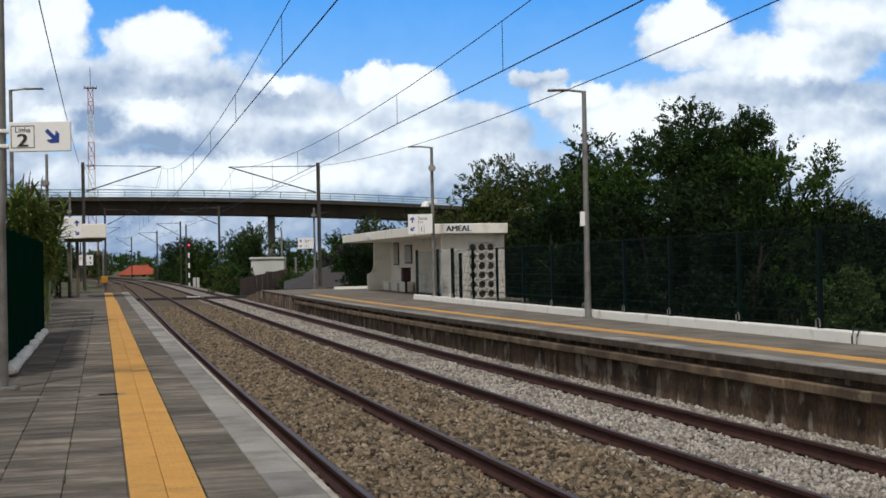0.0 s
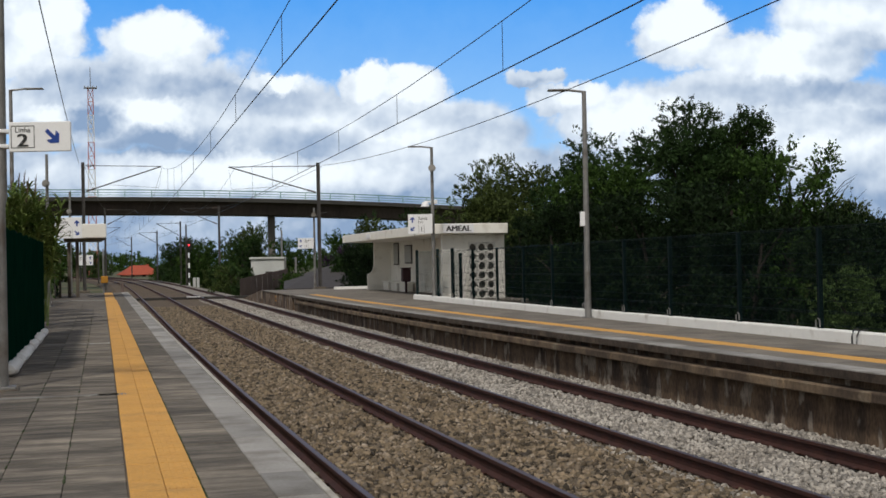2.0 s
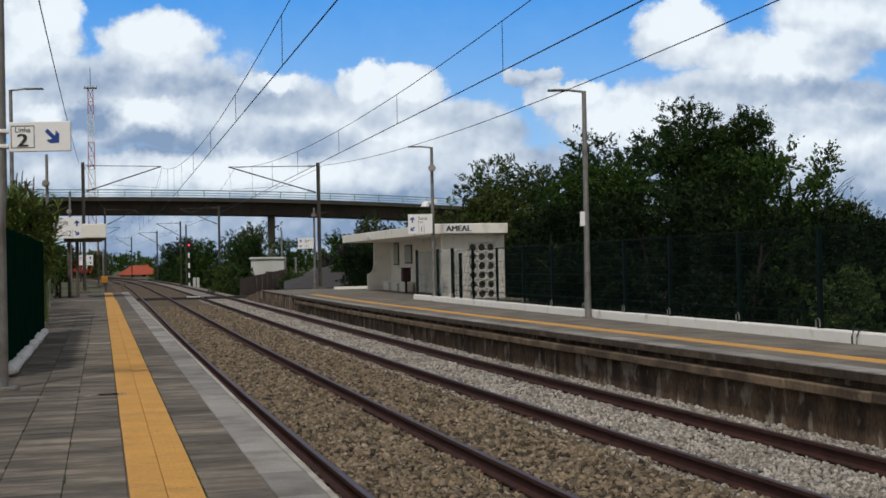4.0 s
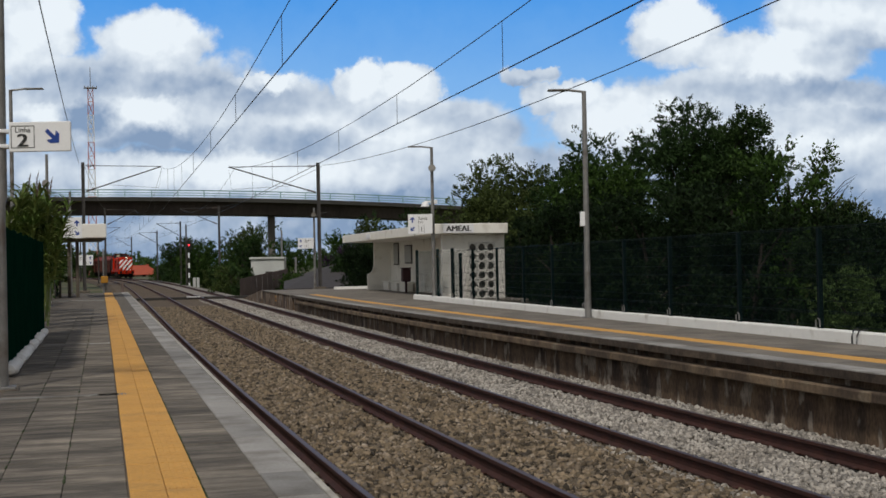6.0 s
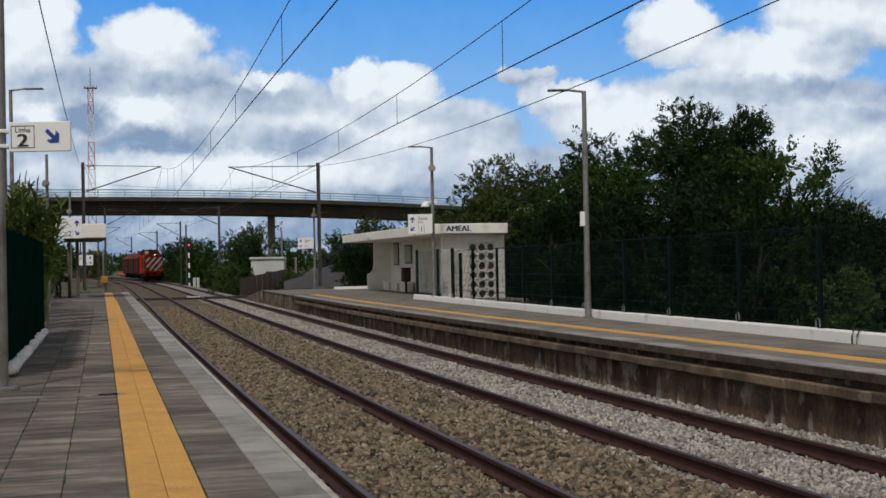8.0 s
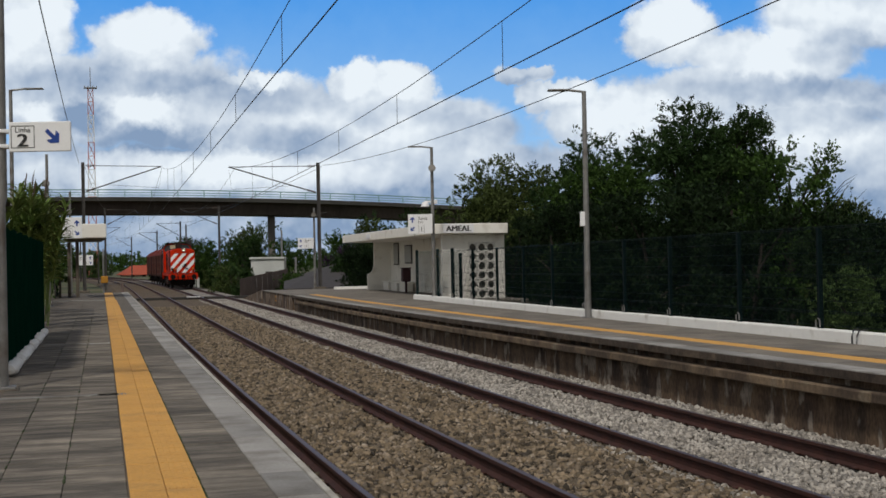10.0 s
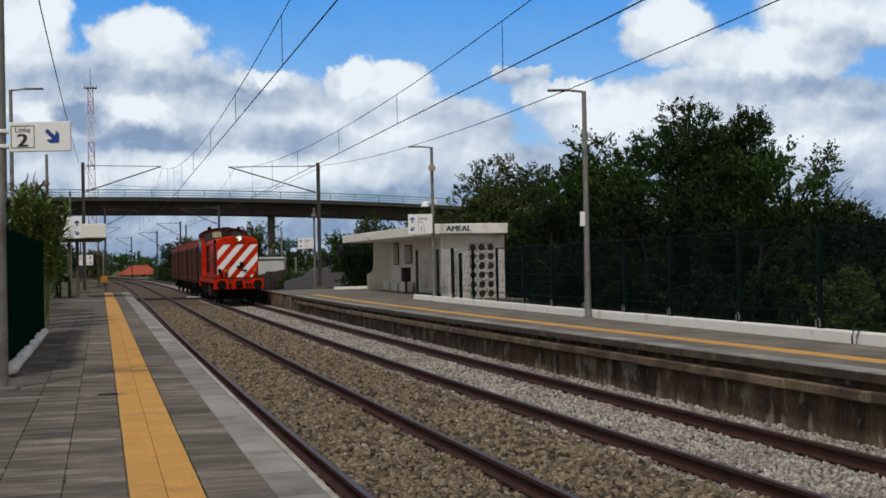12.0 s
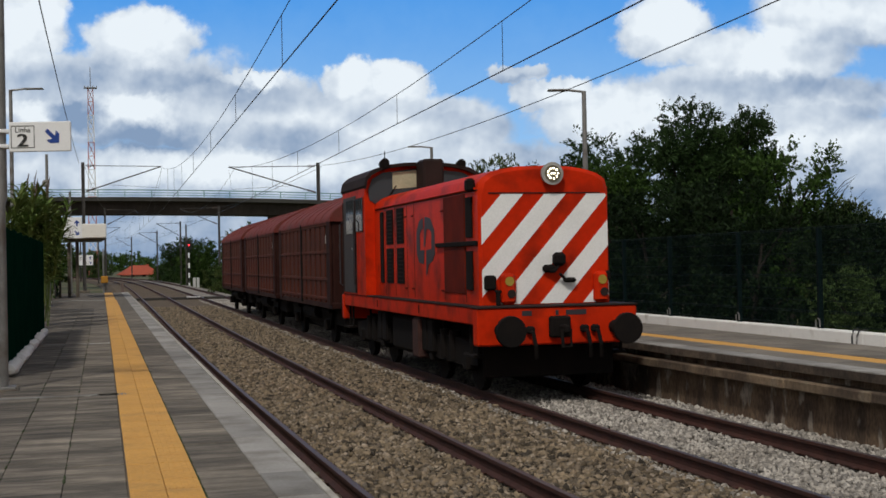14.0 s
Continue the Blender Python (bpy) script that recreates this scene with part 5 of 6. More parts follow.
    for i in range(22):
        rng = random.Random(300 + i)
        p = line(96 + i * 6.5, 6.3 + 3.2 * rng.random() if not 1 <= i <= 4 else 4.9)
        r = rng.uniform(1.0, 1.7)
        tree(p.x, p.y, -0.5, rng.uniform(1.5, 2.7), r, r, (L_MID, L_DARK, L_OLIVE)[i % 3], 1300, (0.16, 0.34), 300 + i, "low scrub bush beside the track", low=0.0, clumps=12, name="bush")
    for i, (x, y, h, r) in enumerate(((9.0, 330, 5.8, 3.6), (4.0, 300, 5.5, 4), (-1.0, 240, 6, 4), (-6.0, 200, 7, 5), (27.5, 340, 6.4, 4.5), (-8, 150, 6, 4), (-3.5, 120, 4.2, 2.2), (6.5, 268, 5.2, 2.6))):
        tree(x, y, -0.5, h, r, r, L_PALE if x > 3 and x < 12 else L_MID, 5200, (0.22, 0.45), 140 + i, "light green tree in the distance beside the railway", low=0.03, clumps=16)
    t = thing("bougainvillea", pose(21.2, 101, 1.2), "dark purple flowering shrub above the ramp", "shrub")
    part("trunk", Mesh().tube([(0, 0, -1.6), (0.1, 0, 1.0)], 0.06, 6), M_BARK, t)
    leaves("crown", L_PURPLE, [(-1.0, 0, 0.7), (0, 0, 0.9), (1.0, 0, 1.0), (0.4, 0, 1.6)], [(0.8, 0.7, 0.6)] * 4, 2500, (0.10, 0.22), 77, t)
    # far woods
    rng = np.random.default_rng(9)
    cs = [(x, 560 + 160 * rng.random(), -0.5 + h * 0.5) for x, h in zip(rng.uniform(-260, 520, 240), rng.uniform(3, 7, 240))]
    rs = [(7, 6, 3.6)] * len(cs)
    w = leaves("far_woods", L_MID, cs, rs, 60000, (0.9, 1.9), 10, None)
    tagged(w, "low green belt of far woodland", "woods", kind="stuff")


def build_reeds():
    """Clumps of giant reed behind the fence: canes with arching leaves, some with a plume."""
    made = []
    for x, y, h, n, seed in ((-1.30, 33.2, 3.25, 6, 1), (-0.80, 33.6, 3.0, 7, 2), (-1.15, 35.2, 3.4, 7, 3), (-0.66, 35.8, 2.9, 7, 4), (-1.15, 38.0, 3.5, 7, 5), (-0.62, 38.6, 3.0, 7, 6), (-0.85, 41.2, 3.3, 7, 7), (-0.70, 42.0, 2.9, 6, 8), (-0.80, 44.6, 2.9, 6, 9), (-0.75, 47.0, 2.7, 5, 10)):
        t = thing("reed_clump", pose(x, y, ZL - 0.1), "tall green giant reeds leaning over the screened fence", "reeds", "reed clumps")
        rng = random.Random(seed)
        for c in range(n):
            a, rr = rng.uniform(0, 2 * math.pi), 0.34 * math.sqrt(rng.random())
            lean = Vector((rng.uniform(-0.06, 0.13), rng.uniform(-0.08, 0.08), 0))
            b = Vector((math.cos(a) * rr, math.sin(a) * rr, 0))
            hh = h * rng.uniform(0.84, 1.13)
            def cane(q):
                return b + lean * (hh * q ** 1.7) + Vector((0, 0, hh * q))
            stalk = Mesh().tube([cane(q / 5) for q in range(6)], 0.014, 5, 0.006)
            part("cane", stalk, L_REED, t)
            me = Mesh()
            count = 36
            for i in range(count):
                q = 0.42 + 0.58 * (i + rng.random()) / count
                p0 = cane(min(q, 1.0))
                az, el = rng.uniform(0, 2 * math.pi), rng.uniform(0.75, 1.35)
                L = rng.uniform(0.50, 0.90) * (1.1 - 0.35 * q)
                d = Vector((math.cos(az), math.sin(az), 0))
                side = Vector((-math.sin(az), math.cos(az), 0))
                pts = [p0]
                for k in range(4):
                    e = el - k * rng.uniform(0.20, 0.52)
                    pts.append(pts[-1] + (d * math.cos(e) + Vector((0, 0, math.sin(e)))) * L / 4)
                vs, fs = [], []
                for k, (pt, w) in enumerate(zip(pts, (0.026, 0.042, 0.036, 0.022, 0.003))):
                    vs += [pt - side * w + Vector((0, 0, 0.35 * w)), pt - Vector((0, 0, 0.2 * w)), pt + side * w + Vector((0, 0, 0.35 * w))]
                for k in range(4):
                    fs += [(3 * k, 3 * k + 1, 3 * k + 4, 3 * k + 3), (3 * k + 1, 3 * k + 2, 3 * k + 5, 3 * k + 4)]
                me.add(vs, fs)
            part("leaves", me, L_REED, t)
            if c == 0 and seed in (1, 2, 3, 5, 7):
                pl = Mesh()
                top = cane(1.0)
                for i in range(60):
                    q = rng.random()
                    p = top + Vector((0.06 * q, 0, 0.55 * q - 0.02))
                    pl.tube([p, p + Vector((rng.uniform(-0.07, 0.07) * (1.1 - q), rng.uniform(-0.07, 0.07) * (1.1 - q), rng.uniform(0.05, 0.13)))], 0.008, 4, 0.002)
                part("plume", pl, M_PLUME, t, "purplish feathery flower plume")
        made.append((t, (x, y, ZL - 0.1), seed))
    build_hedge()
    return made


def build_hedge():
    t = thing("hedge", pose(-1.0, 58, ZL), "tangled green hedge behind the end of the platform", "hedge")
    part("stem", Mesh().tube([(0, 0, -0.2), (0, 0, 1.8)], 0.08, 6), M_BARK, t)
    leaves("crown", L_MID, [(-0.4, 2, 1.2), (0.2, 9, 1.4), (-0.6, -4, 1.5), (0.3, 14, 1.6), (0.0, 20, 1.8), (-0.5, -10, 1.3)], [(0.7, 3, 1.3)] * 6, 9000, (0.12, 0.26), 91, t)


# ---------------------------------------------------------------- sky with clouds
# puffs: centre, half-width, half-height, brightness
CLOUDS = ((-730, 385, 105, 100, .95), (-515, 362, 112, 70, 1.0), (-560, 265, 290, 100, .42), (-700, 235, 75, 30, 1.0), (-520, 237, 84, 38, 1.1), (-310, 292, 75, 18, .95), (-340, 235, 240, 76, .46), (-155, 296, 66, 50, 1.05),
          (-62, 285, 78, 46, 1.0), (-120, 205, 280, 82, .62), (150, 308, 62, 22, .50), (215, 268, 85, 36, .85), (325, 222, 165, 70, .85), (418, 380, 88, 70, 1.0), (600, 335, 170, 62, .95), (720, 405, 170, 75, .62), (560, 262, 290, 62, .48), (650, 190, 230, 62, .75), (-380, 128, 340, 42, .85))
# grey bases and gaps in the light: centre, half-width, half-height, depth
SHADES = ((-625, 232, 66, 36, .85), (-500, 190, 120, 30, .55), (-650, 290, 120, 34, .40), (-470, 290, 110, 30, .50), (-330, 262, 130, 36, .42), (-230, 190, 120, 34, .40), (-70, 230, 120, 30, .38), (150, 296, 70, 24, .25), (600, 280, 200, 28, .50), (700, 350, 120, 26, .32), (60, 210, 130, 26, .32), (720, 225, 160, 30, .35))


def build_sky():
    R = 3000.0
    k = R / 2328.0
    m = bpy.data.materials.new("cloudy_sky")
    m.use_nodes = True
    n, l = m.node_tree.nodes, m.node_tree.links
    n.clear()
    def math_node(op, a, b=0.0, c=None):
        x = n.new("ShaderNodeMath")
        x.operation = op
        for i, v in enumerate((a, b) if c is None else (a, b, c)):
            if isinstance(v, (int, float)):
                x.inputs[i].default_value = v
            else:
                l.new(v, x.inputs[i])
        return x.outputs[0]
    def vec(op, a, b):
        x = n.new("ShaderNodeVectorMath")
        x.operation = op
        for i, v in enumerate((a, b)):
            if isinstance(v, tuple):
                x.inputs[i].default_value = v
            else:
                l.new(v, x.inputs[i])
        return x
    def rng_node(v, a, b, c=0.0, d=1.0, smooth=True):
        x = n.new("ShaderNodeMapRange")
        if smooth:
            x.interpolation_type = "SMOOTHSTEP"
        for i, w in enumerate((a, b, c, d)):
            x.inputs[i + 1].default_value = w
        l.new(v, x.inputs[0])
        return x.outputs[0]
    def tex(v, scale, detail, rough=0.55):
        x = n.new("ShaderNodeTexNoise")
        x.inputs["Scale"].default_value, x.inputs["Detail"].default_value, x.inputs["Roughness"].default_value = scale, detail, rough
        l.new(v, x.inputs[0])
        return x
    def mixc(f, a, b):
        x = n.new("ShaderNodeMix")
        x.data_type = "RGBA"
        l.new(f, x.inputs[0])
        for sock, v in ((x.inputs[6], a), (x.inputs[7], b)):
            if isinstance(v, tuple):
                sock.default_value = (*v, 1)
            else:
                l.new(v, sock)
        return x.outputs[2]
    tc = n.new("ShaderNodeTexCoord")
    p = vec("ADD", vec("MULTIPLY", tc.outputs["Object"], (1 / k, 1 / k, 0.0)).outputs[0], (0.0, 0.0, 137.3)).outputs[0]
    warp = vec("SUBTRACT", tex(p, 0.011, 5).outputs["Color"], (0.5, 0.5, 0.5)).outputs[0]
    warp2 = vec("SUBTRACT", tex(p, 0.045, 5).outputs["Color"], (0.5, 0.5, 0.5)).outputs[0]
    q = vec("ADD", p, vec("MULTIPLY", warp, (90, 66, 0)).outputs[0]).outputs[0]
    q = vec("ADD", q, vec("MULTIPLY", warp2, (30, 26, 0)).outputs[0]).outputs[0]
    dens, lit = None, None
    for cx, cy, rx, ry, br in CLOUDS:
        e = vec("MULTIPLY", vec("SUBTRACT", q, (cx, cy, 137.3)).outputs[0], (1 / rx, 1 / ry, 0.0))
        ln = vec("LENGTH", e.outputs[0], (0.0, 0.0, 0.0)).outputs[1]
        sp = n.new("ShaderNodeSeparateXYZ")
        l.new(e.outputs[0], sp.inputs[0])
        d = math_node("SUBTRACT", 1.0, ln)
        up = math_node("MULTIPLY", math_node("MAXIMUM", math_node("ADD", d, 0.25), 0.0), math_node("MULTIPLY_ADD", sp.outputs[1], 0.55 * br, br))
        dens = d if dens is None else math_node("MAXIMUM", dens, d)
        lit = up if lit is None else math_node("MAXIMUM", lit, up)
    sp = n.new("ShaderNodeSeparateXYZ")
    l.new(q, sp.inputs[0])
    low = rng_node(sp.outputs[1], 260.0, 130.0, -0.6, 0.55, False)
    dens = math_node("MAXIMUM", dens, low)
    big = tex(p, 0.0075, 6).outputs[0]
    dens = math_node("ADD", dens, math_node("MULTIPLY", math_node("SUBTRACT", big, 0.5), 0.5))
    alpha = rng_node(dens, -0.04, 0.20)
    relief = math_node("SUBTRACT", tex(p, 0.016, 3, 0.45).outputs[0], tex(vec("ADD", p, (-9.0, 13.0, 0.0)).outputs[0], 0.016, 3, 0.45).outputs[0])
    dim = None
    for cx, cy, rx, ry, depth in SHADES:
        e = vec("MULTIPLY", vec("SUBTRACT", q, (cx, cy, 137.3)).outputs[0], (1 / rx, 1 / ry, 0.0))
        d = math_node("MULTIPLY", rng_node(vec("LENGTH", e.outputs[0], (0.0, 0.0, 0.0)).outputs[1], 1.35, 0.35), depth)
        dim = d if dim is None else math_node("MAXIMUM", dim, d)
    shade = math_node("ADD", math_node("MULTIPLY", lit, 0.92), math_node("MULTIPLY_ADD", relief, 0.7, 0.0))
    shade = math_node("ADD", shade, rng_node(sp.outputs[1], 120.0, 90.0, 0.22, 0.02))
    shade = math_node("ADD", shade, math_node("MULTIPLY", math_node("SUBTRACT", tex(p, 0.008, 4).outputs[0], 0.5), 1.3))
    shade = math_node("SUBTRACT", shade, dim)
    col_c = mixc(rng_node(shade, -0.15, 0.92, smooth=False), (0.235, 0.335, 0.50), (0.825, 0.895, 0.955))
    blue = mixc(rng_node(sp.outputs[1], 60.0, 460.0, smooth=False), (0.38, 0.63, 0.90), (0.075, 0.32, 0.80))
    out = mixc(alpha, blue, col_c)
    em = n.new("ShaderNodeEmission")
    l.new(out, em.inputs[0])
    em.inputs[1].default_value = SKY_GLOW
    o = n.new("ShaderNodeOutputMaterial")
    l.new(em.outputs[0], o.inputs[0])
    me = Mesh().add([(-1500 * k, -260 * k, 0), (1500 * k, -260 * k, 0), (1500 * k, 800 * k, 0), (-1500 * k, 800 * k, 0)], [(0, 1, 2, 3)])
    ob = part("backdrop_sky", me, m)
    tagged(ob, "blue summer sky with drifting white cumulus clouds", "sky", kind="structure")
    return ob


SKY_GLOW = 1.0
# ---------------------------------------------------------------- train
def clip_poly(poly, keep):
    """Cuts a polygon by the half-plane keep(p) >= 0."""
    out = []
    for i, p in enumerate(poly):
        q = poly[(i + 1) % len(poly)]
        a, b = keep(p), keep(q)
        if a >= 0:
            out.append(p)
        if (a >= 0) != (b >= 0):
            k = a / (a - b)
            out.append((p[0] + (q[0] - p[0]) * k, p[1] + (q[1] - p[1]) * k))
    return out


def wheelset(parent, y, r, x=0.87):
    w = part("wheelset", Mesh().tube([(-x, y, r), (x, y, r)], 0.07, 8), M_UNDER, parent)
    for sx in (-x, x):
        me = Mesh().tube([(sx - 0.06, y, r), (sx + 0.06, y, r)], r, 20)
        me.tube([(sx - 0.01 - 0.06 * (1 if sx < 0 else -1) * -1, y, r), (sx + 0.05 * (1 if sx < 0 else -1), y, r)], r + 0.025, 20)
        part("wheel", me, M_UNDER, w)
        part("axle_box", Mesh().box((sx * 1.22, y, r), (0.22, 0.28, 0.30), 0.04), M_UNDER, w)


def buffers(parent, y, d, z=1.05):
    for x in (-0.95, 0.95):
        b = part("buffer", Mesh().tube([(x, y, z), (x, y + d * 0.32, z)], 0.11, 12, 0.09), M_UNDER, parent, smooth=True)
        part("buffer_head", Mesh().tube([(x, y + d * 0.50, z), (x, y + d * 0.54, z), (x, y + d * 0.57, z)], 0.245, 24, 0.235).tube([(x, y + d * 0.3, z), (x, y + d * 0.5, z)], 0.07, 10), M_UNDER, b, "dark greased disc", smooth=True)


def arch(hw, z0, ze, zt, n=10, flat=0.8, round_=0.75):
    """Half-width, foot, eave and top of an arched cross-section."""
    pts = [(-hw, z0), (-hw, ze)]
    for i in range(1, n):
        a = math.pi * (1 - i / n)
        pts.append((hw * math.copysign(abs(math.cos(a)) ** flat, math.cos(a)), ze + (zt - ze) * math.sin(a) ** round_))
    return pts + [(hw, ze), (hw, z0)]


EMBLEM = (((-0.18, 0.50), (-0.50, 0.44), (-0.72, 0.22), (-0.74, -0.25), (-0.56, -0.46), (-0.14, -0.51), (-0.10, -0.20), (-0.44, -0.20), (-0.46, 0.14), (-0.34, 0.26), (-0.18, 0.26)),
          ((-0.02, 0.53), (0.42, 0.47), (0.70, 0.22), (0.74, -0.28), (0.54, -0.44), (0.24, -0.50), (0.10, -0.72), (0.02, -0.76), (0.06, -0.20), (0.48, -0.18), (0.48, 0.16), (0.34, 0.25), (0.10, 0.25), (-0.04, -0.12), (-0.14, -0.12)))


def build_loco():
    t = thing("diesel_locomotive", at_line(388, D2), "orange-red diesel locomotive with white diagonal nose stripes and lit headlight", "locomotive")
    fr = part("frame", Mesh().box((0, 5.85, 1.26), (2.62, 11.2, 0.27), 0.02), M_LOCO, t, "orange side sill")
    part("walkway", Mesh().box((0, 5.85, 1.405), (2.64, 11.5, 0.025), 0.005), M_LOCOD, fr)
    for y in (0.13, 11.55):
        part("headstock", Mesh().box((0, y, 1.098), (2.66, 0.26, 0.594), 0.025), M_LOCO, fr, "orange buffer beam")
    part("beam_top", Mesh().box((0, 0.15, 1.403), (2.68, 0.34, 0.03), 0.008), M_LOCOD, fr)
    for x, w in ((-0.52, 0.16), (-0.02, 0.05), (0.30, 0.34)):
        part("marking_bar", Mesh().box((x, -0.002, 1.30), (w, 0.006, 0.08)), M_LOGO, fr, "worn dark marking")
    # hood
    hw = 1.11
    n0, n1, n2 = arch(hw - 0.07, 1.42, 3.24, 3.60), arch(hw, 1.42, 3.28, 3.66), arch(hw, 1.42, 3.28, 3.66)
    ys = (0.55, 0.62, 8.7)
    me, N = Mesh(), len(n0)
    vs = [(x, ys[0], z) for x, z in n0] + [(x, ys[1], z) for x, z in n1] + [(x, ys[2], z) for x, z in n2]
    fs = [tuple(range(N)), tuple(range(2 * N, 3 * N))] + [(k * N + i, k * N + i + 1, (k + 1) * N + i + 1, (k + 1) * N + i) for k in range(2) for i in range(N - 1)]
    hood = part("hood", me.add(vs, fs), M_LOCO, t, "orange-red engine hood", smooth=True)
    # nose stripes
    zt, zb, sl = 3.20, 1.43, 1.14
    rect = [(-1.075, zb), (1.075, zb), (1.075, zt - 0.05), (1.04, zt), (-1.04, zt), (-1.075, zt - 0.05)]
    for i in range(-1, 6):
        a, b = -0.735 + 0.728 * i, -0.362 + 0.728 * i
        poly = clip_poly(rect, lambda p: (p[0] - a) - (p[1] - zt) / sl)
        if poly:
            poly = clip_poly(poly, lambda p: (b - p[0]) + (p[1] - zt) / sl)
        if len(poly) > 2:
            m2 = Mesh().prism(poly, "y", 0.542, 0.552)
            part("nose_stripe", m2, M_LOCOW, hood, "slightly soiled white stripe")
    part("nose_panel", Mesh().box((0, 0.553, 2.315), (2.13, 0.012, 1.775), 0.0), M_LOCO, hood)
    part("nose_seam", Mesh().box((0, 0.545, 3.215), (1.9, 0.02, 0.018)), M_LOCOD, hood)
    # lamps
    hl = part("headlight", Mesh().tube([(0.10, 0.62, 3.52), (0.10, 0.42, 3.52)], 0.15, 20, 0.185), M_COPE, hood, "grey lamp rim", smooth=True)
    part("lens", Mesh().tube([(0.10, 0.43, 3.52), (0.10, 0.405, 3.52)], 0.135, 20), M_LENS, hl)
    bulbs = Mesh()
    for k in range(9):
        a = 2 * math.pi * k / 9
        bulbs.tube([(0.10 + 0.085 * math.cos(a), 0.404, 3.52 + 0.085 * math.sin(a)), (0.10 + 0.085 * math.cos(a), 0.396, 3.52 + 0.085 * math.sin(a))], 0.012, 8)
    for x in (0.075, 0.125):
        bulbs.tube([(x, 0.404, 3.52), (x, 0.396, 3.52)], 0.012, 8)
    part("bulbs", bulbs, M_HEAD, hl, "glowing lamps")
    for x in (-0.66, 0.92):
        lb = part("marker_lamp", Mesh().box((x, 0.50, 1.68), (0.24, 0.16, 0.50), 0.05), M_LOCO, hood)
        part("lens", Mesh().tube([(x, 0.43, 1.80), (x, 0.405, 1.80)], 0.075, 14), M_LAMPG, lb, "amber lens")
        part("lens", Mesh().tube([(x + 0.03, 0.43, 1.60), (x + 0.03, 0.405, 1.60)], 0.07, 14), M_LOCOD, lb)
    jc = part("jumper_socket", Mesh().box((0.20, 0.47, 2.14), (0.20, 0.18, 0.22), 0.05).box((0.04, 0.5, 1.99), (0.22, 0.12, 0.13), 0.04).tube([(0.2, 0.45, 2.05), (0.1, 0.42, 1.95), (0.04, 0.47, 1.95)], 0.03, 8), M_UNDER, hood)
    part("jumper_socket", Mesh().box((0.38, 0.49, 1.80), (0.20, 0.13, 0.08), 0.03).tube([(0.30, 0.48, 1.82), (0.2, 0.44, 1.9)], 0.025, 6), M_UNDER, hood)
    part("step_box", Mesh().box((-0.97, 0.46, 1.78), (0.17, 0.16, 0.24), 0.03), M_UNDER, hood)
    part("step_box", Mesh().box((1.04, 0.5, 1.86), (0.08, 0.14, 0.16), 0.03), M_UNDER, hood)
    part("lamp_iron", Mesh().box((-0.86, 0.4, 1.54), (0.07, 0.06, 0.24), 0.015).box((-0.86, 0.4, 1.64), (0.11, 0.05, 0.05), 0.015), M_UNDER, hood)
    part("side_lamp", Mesh().box((-1.17, 0.85, 3.36), (0.14, 0.22, 0.22), 0.04), M_UNDER, hood)
    # hood sides, alike on both flanks
    for sx in (-1, 1):
        for y, w in ((6.18, 0.62), (7.15, 0.62)):
            for z0, z1 in ((1.70, 2.42), (2.50, 3.22)):
                g = part("grille", Mesh().box((sx * 1.112, y, (z0 + z1) / 2), (0.03, w, z1 - z0), 0.006), M_UNDER, hood, "dark louvred grille")
                sl2 = Mesh()
                for k in range(8):
                    sl2.box((sx * 1.128, y, z0 + 0.07 + k * (z1 - z0 - 0.1) / 8), (0.02, w - 0.08, 0.02))
                part("louvre", sl2, M_LOCOD, g)
        dr = part("side_door", Mesh().box((sx * 1.113, 2.05, 2.42), (0.03, 1.35, 1.66), 0.01), M_DOOR, hood, "dark recessed side door")
        part("door_bar", Mesh().box((sx * 1.14, 1.9, 2.42), (0.04, 2.6, 0.08), 0.01), M_UNDER, hood)
        for z0, z1 in ((1.66, 2.30), (2.52, 3.18)):
            part("grille", Mesh().box((sx * 1.125, 1.08, (z0 + z1) / 2), (0.03, 0.34, z1 - z0), 0.006), M_UNDER, hood, "dark louvred grille")
        part("grille", Mesh().box((sx * 1.122, 7.9, 2.45), (0.03, 0.3, 1.5), 0.006), M_UNDER, hood)
        for outline in EMBLEM:
            lg = Mesh().prism([(4.10 - 0.95 * u, 2.52 + 0.86 * v) for u, v in outline], "x", sx * 1.111, sx * 1.118)
            part("emblem", lg, M_LOGO, hood, "dark grey split ring emblem")
        part("roof_pipe", Mesh().tube([(sx * 0.98, 0.9, 3.42), (sx * 0.98, 8.6, 3.42)], 0.07, 10), M_LOCO, hood, smooth=True)
        for y in (1.35, 2.75, 5.0, 5.6, 6.66, 7.6):
            part("panel_seam", Mesh().box((sx * 1.111, y, 2.35), (0.008, 0.02, 1.8)), M_LOCOD, hood)
        for y in (2.75, 5.0, 5.6):
            for z in (1.62, 3.02):
                part("hinge", Mesh().box((sx * 1.12, y + 0.12, z), (0.02, 0.16, 0.035), 0.006), M_DOOR, hood)
        part("gutter", Mesh().tube([(sx * 1.125, 0.7, 3.30), (sx * 1.125, 8.6, 3.30)], 0.022, 6), M_LOCO, hood)
        for y in (3.9, 7.6):
            part("drain_slot", Mesh().box((sx * 1.312, y, 1.27), (0.012, 0.05, 0.15)), M_UNDER, fr)
        part("cantrail_seam", Mesh().box((sx * 1.111, 4.6, 3.27), (0.008, 8.0, 0.02)), M_LOCOD, hood)
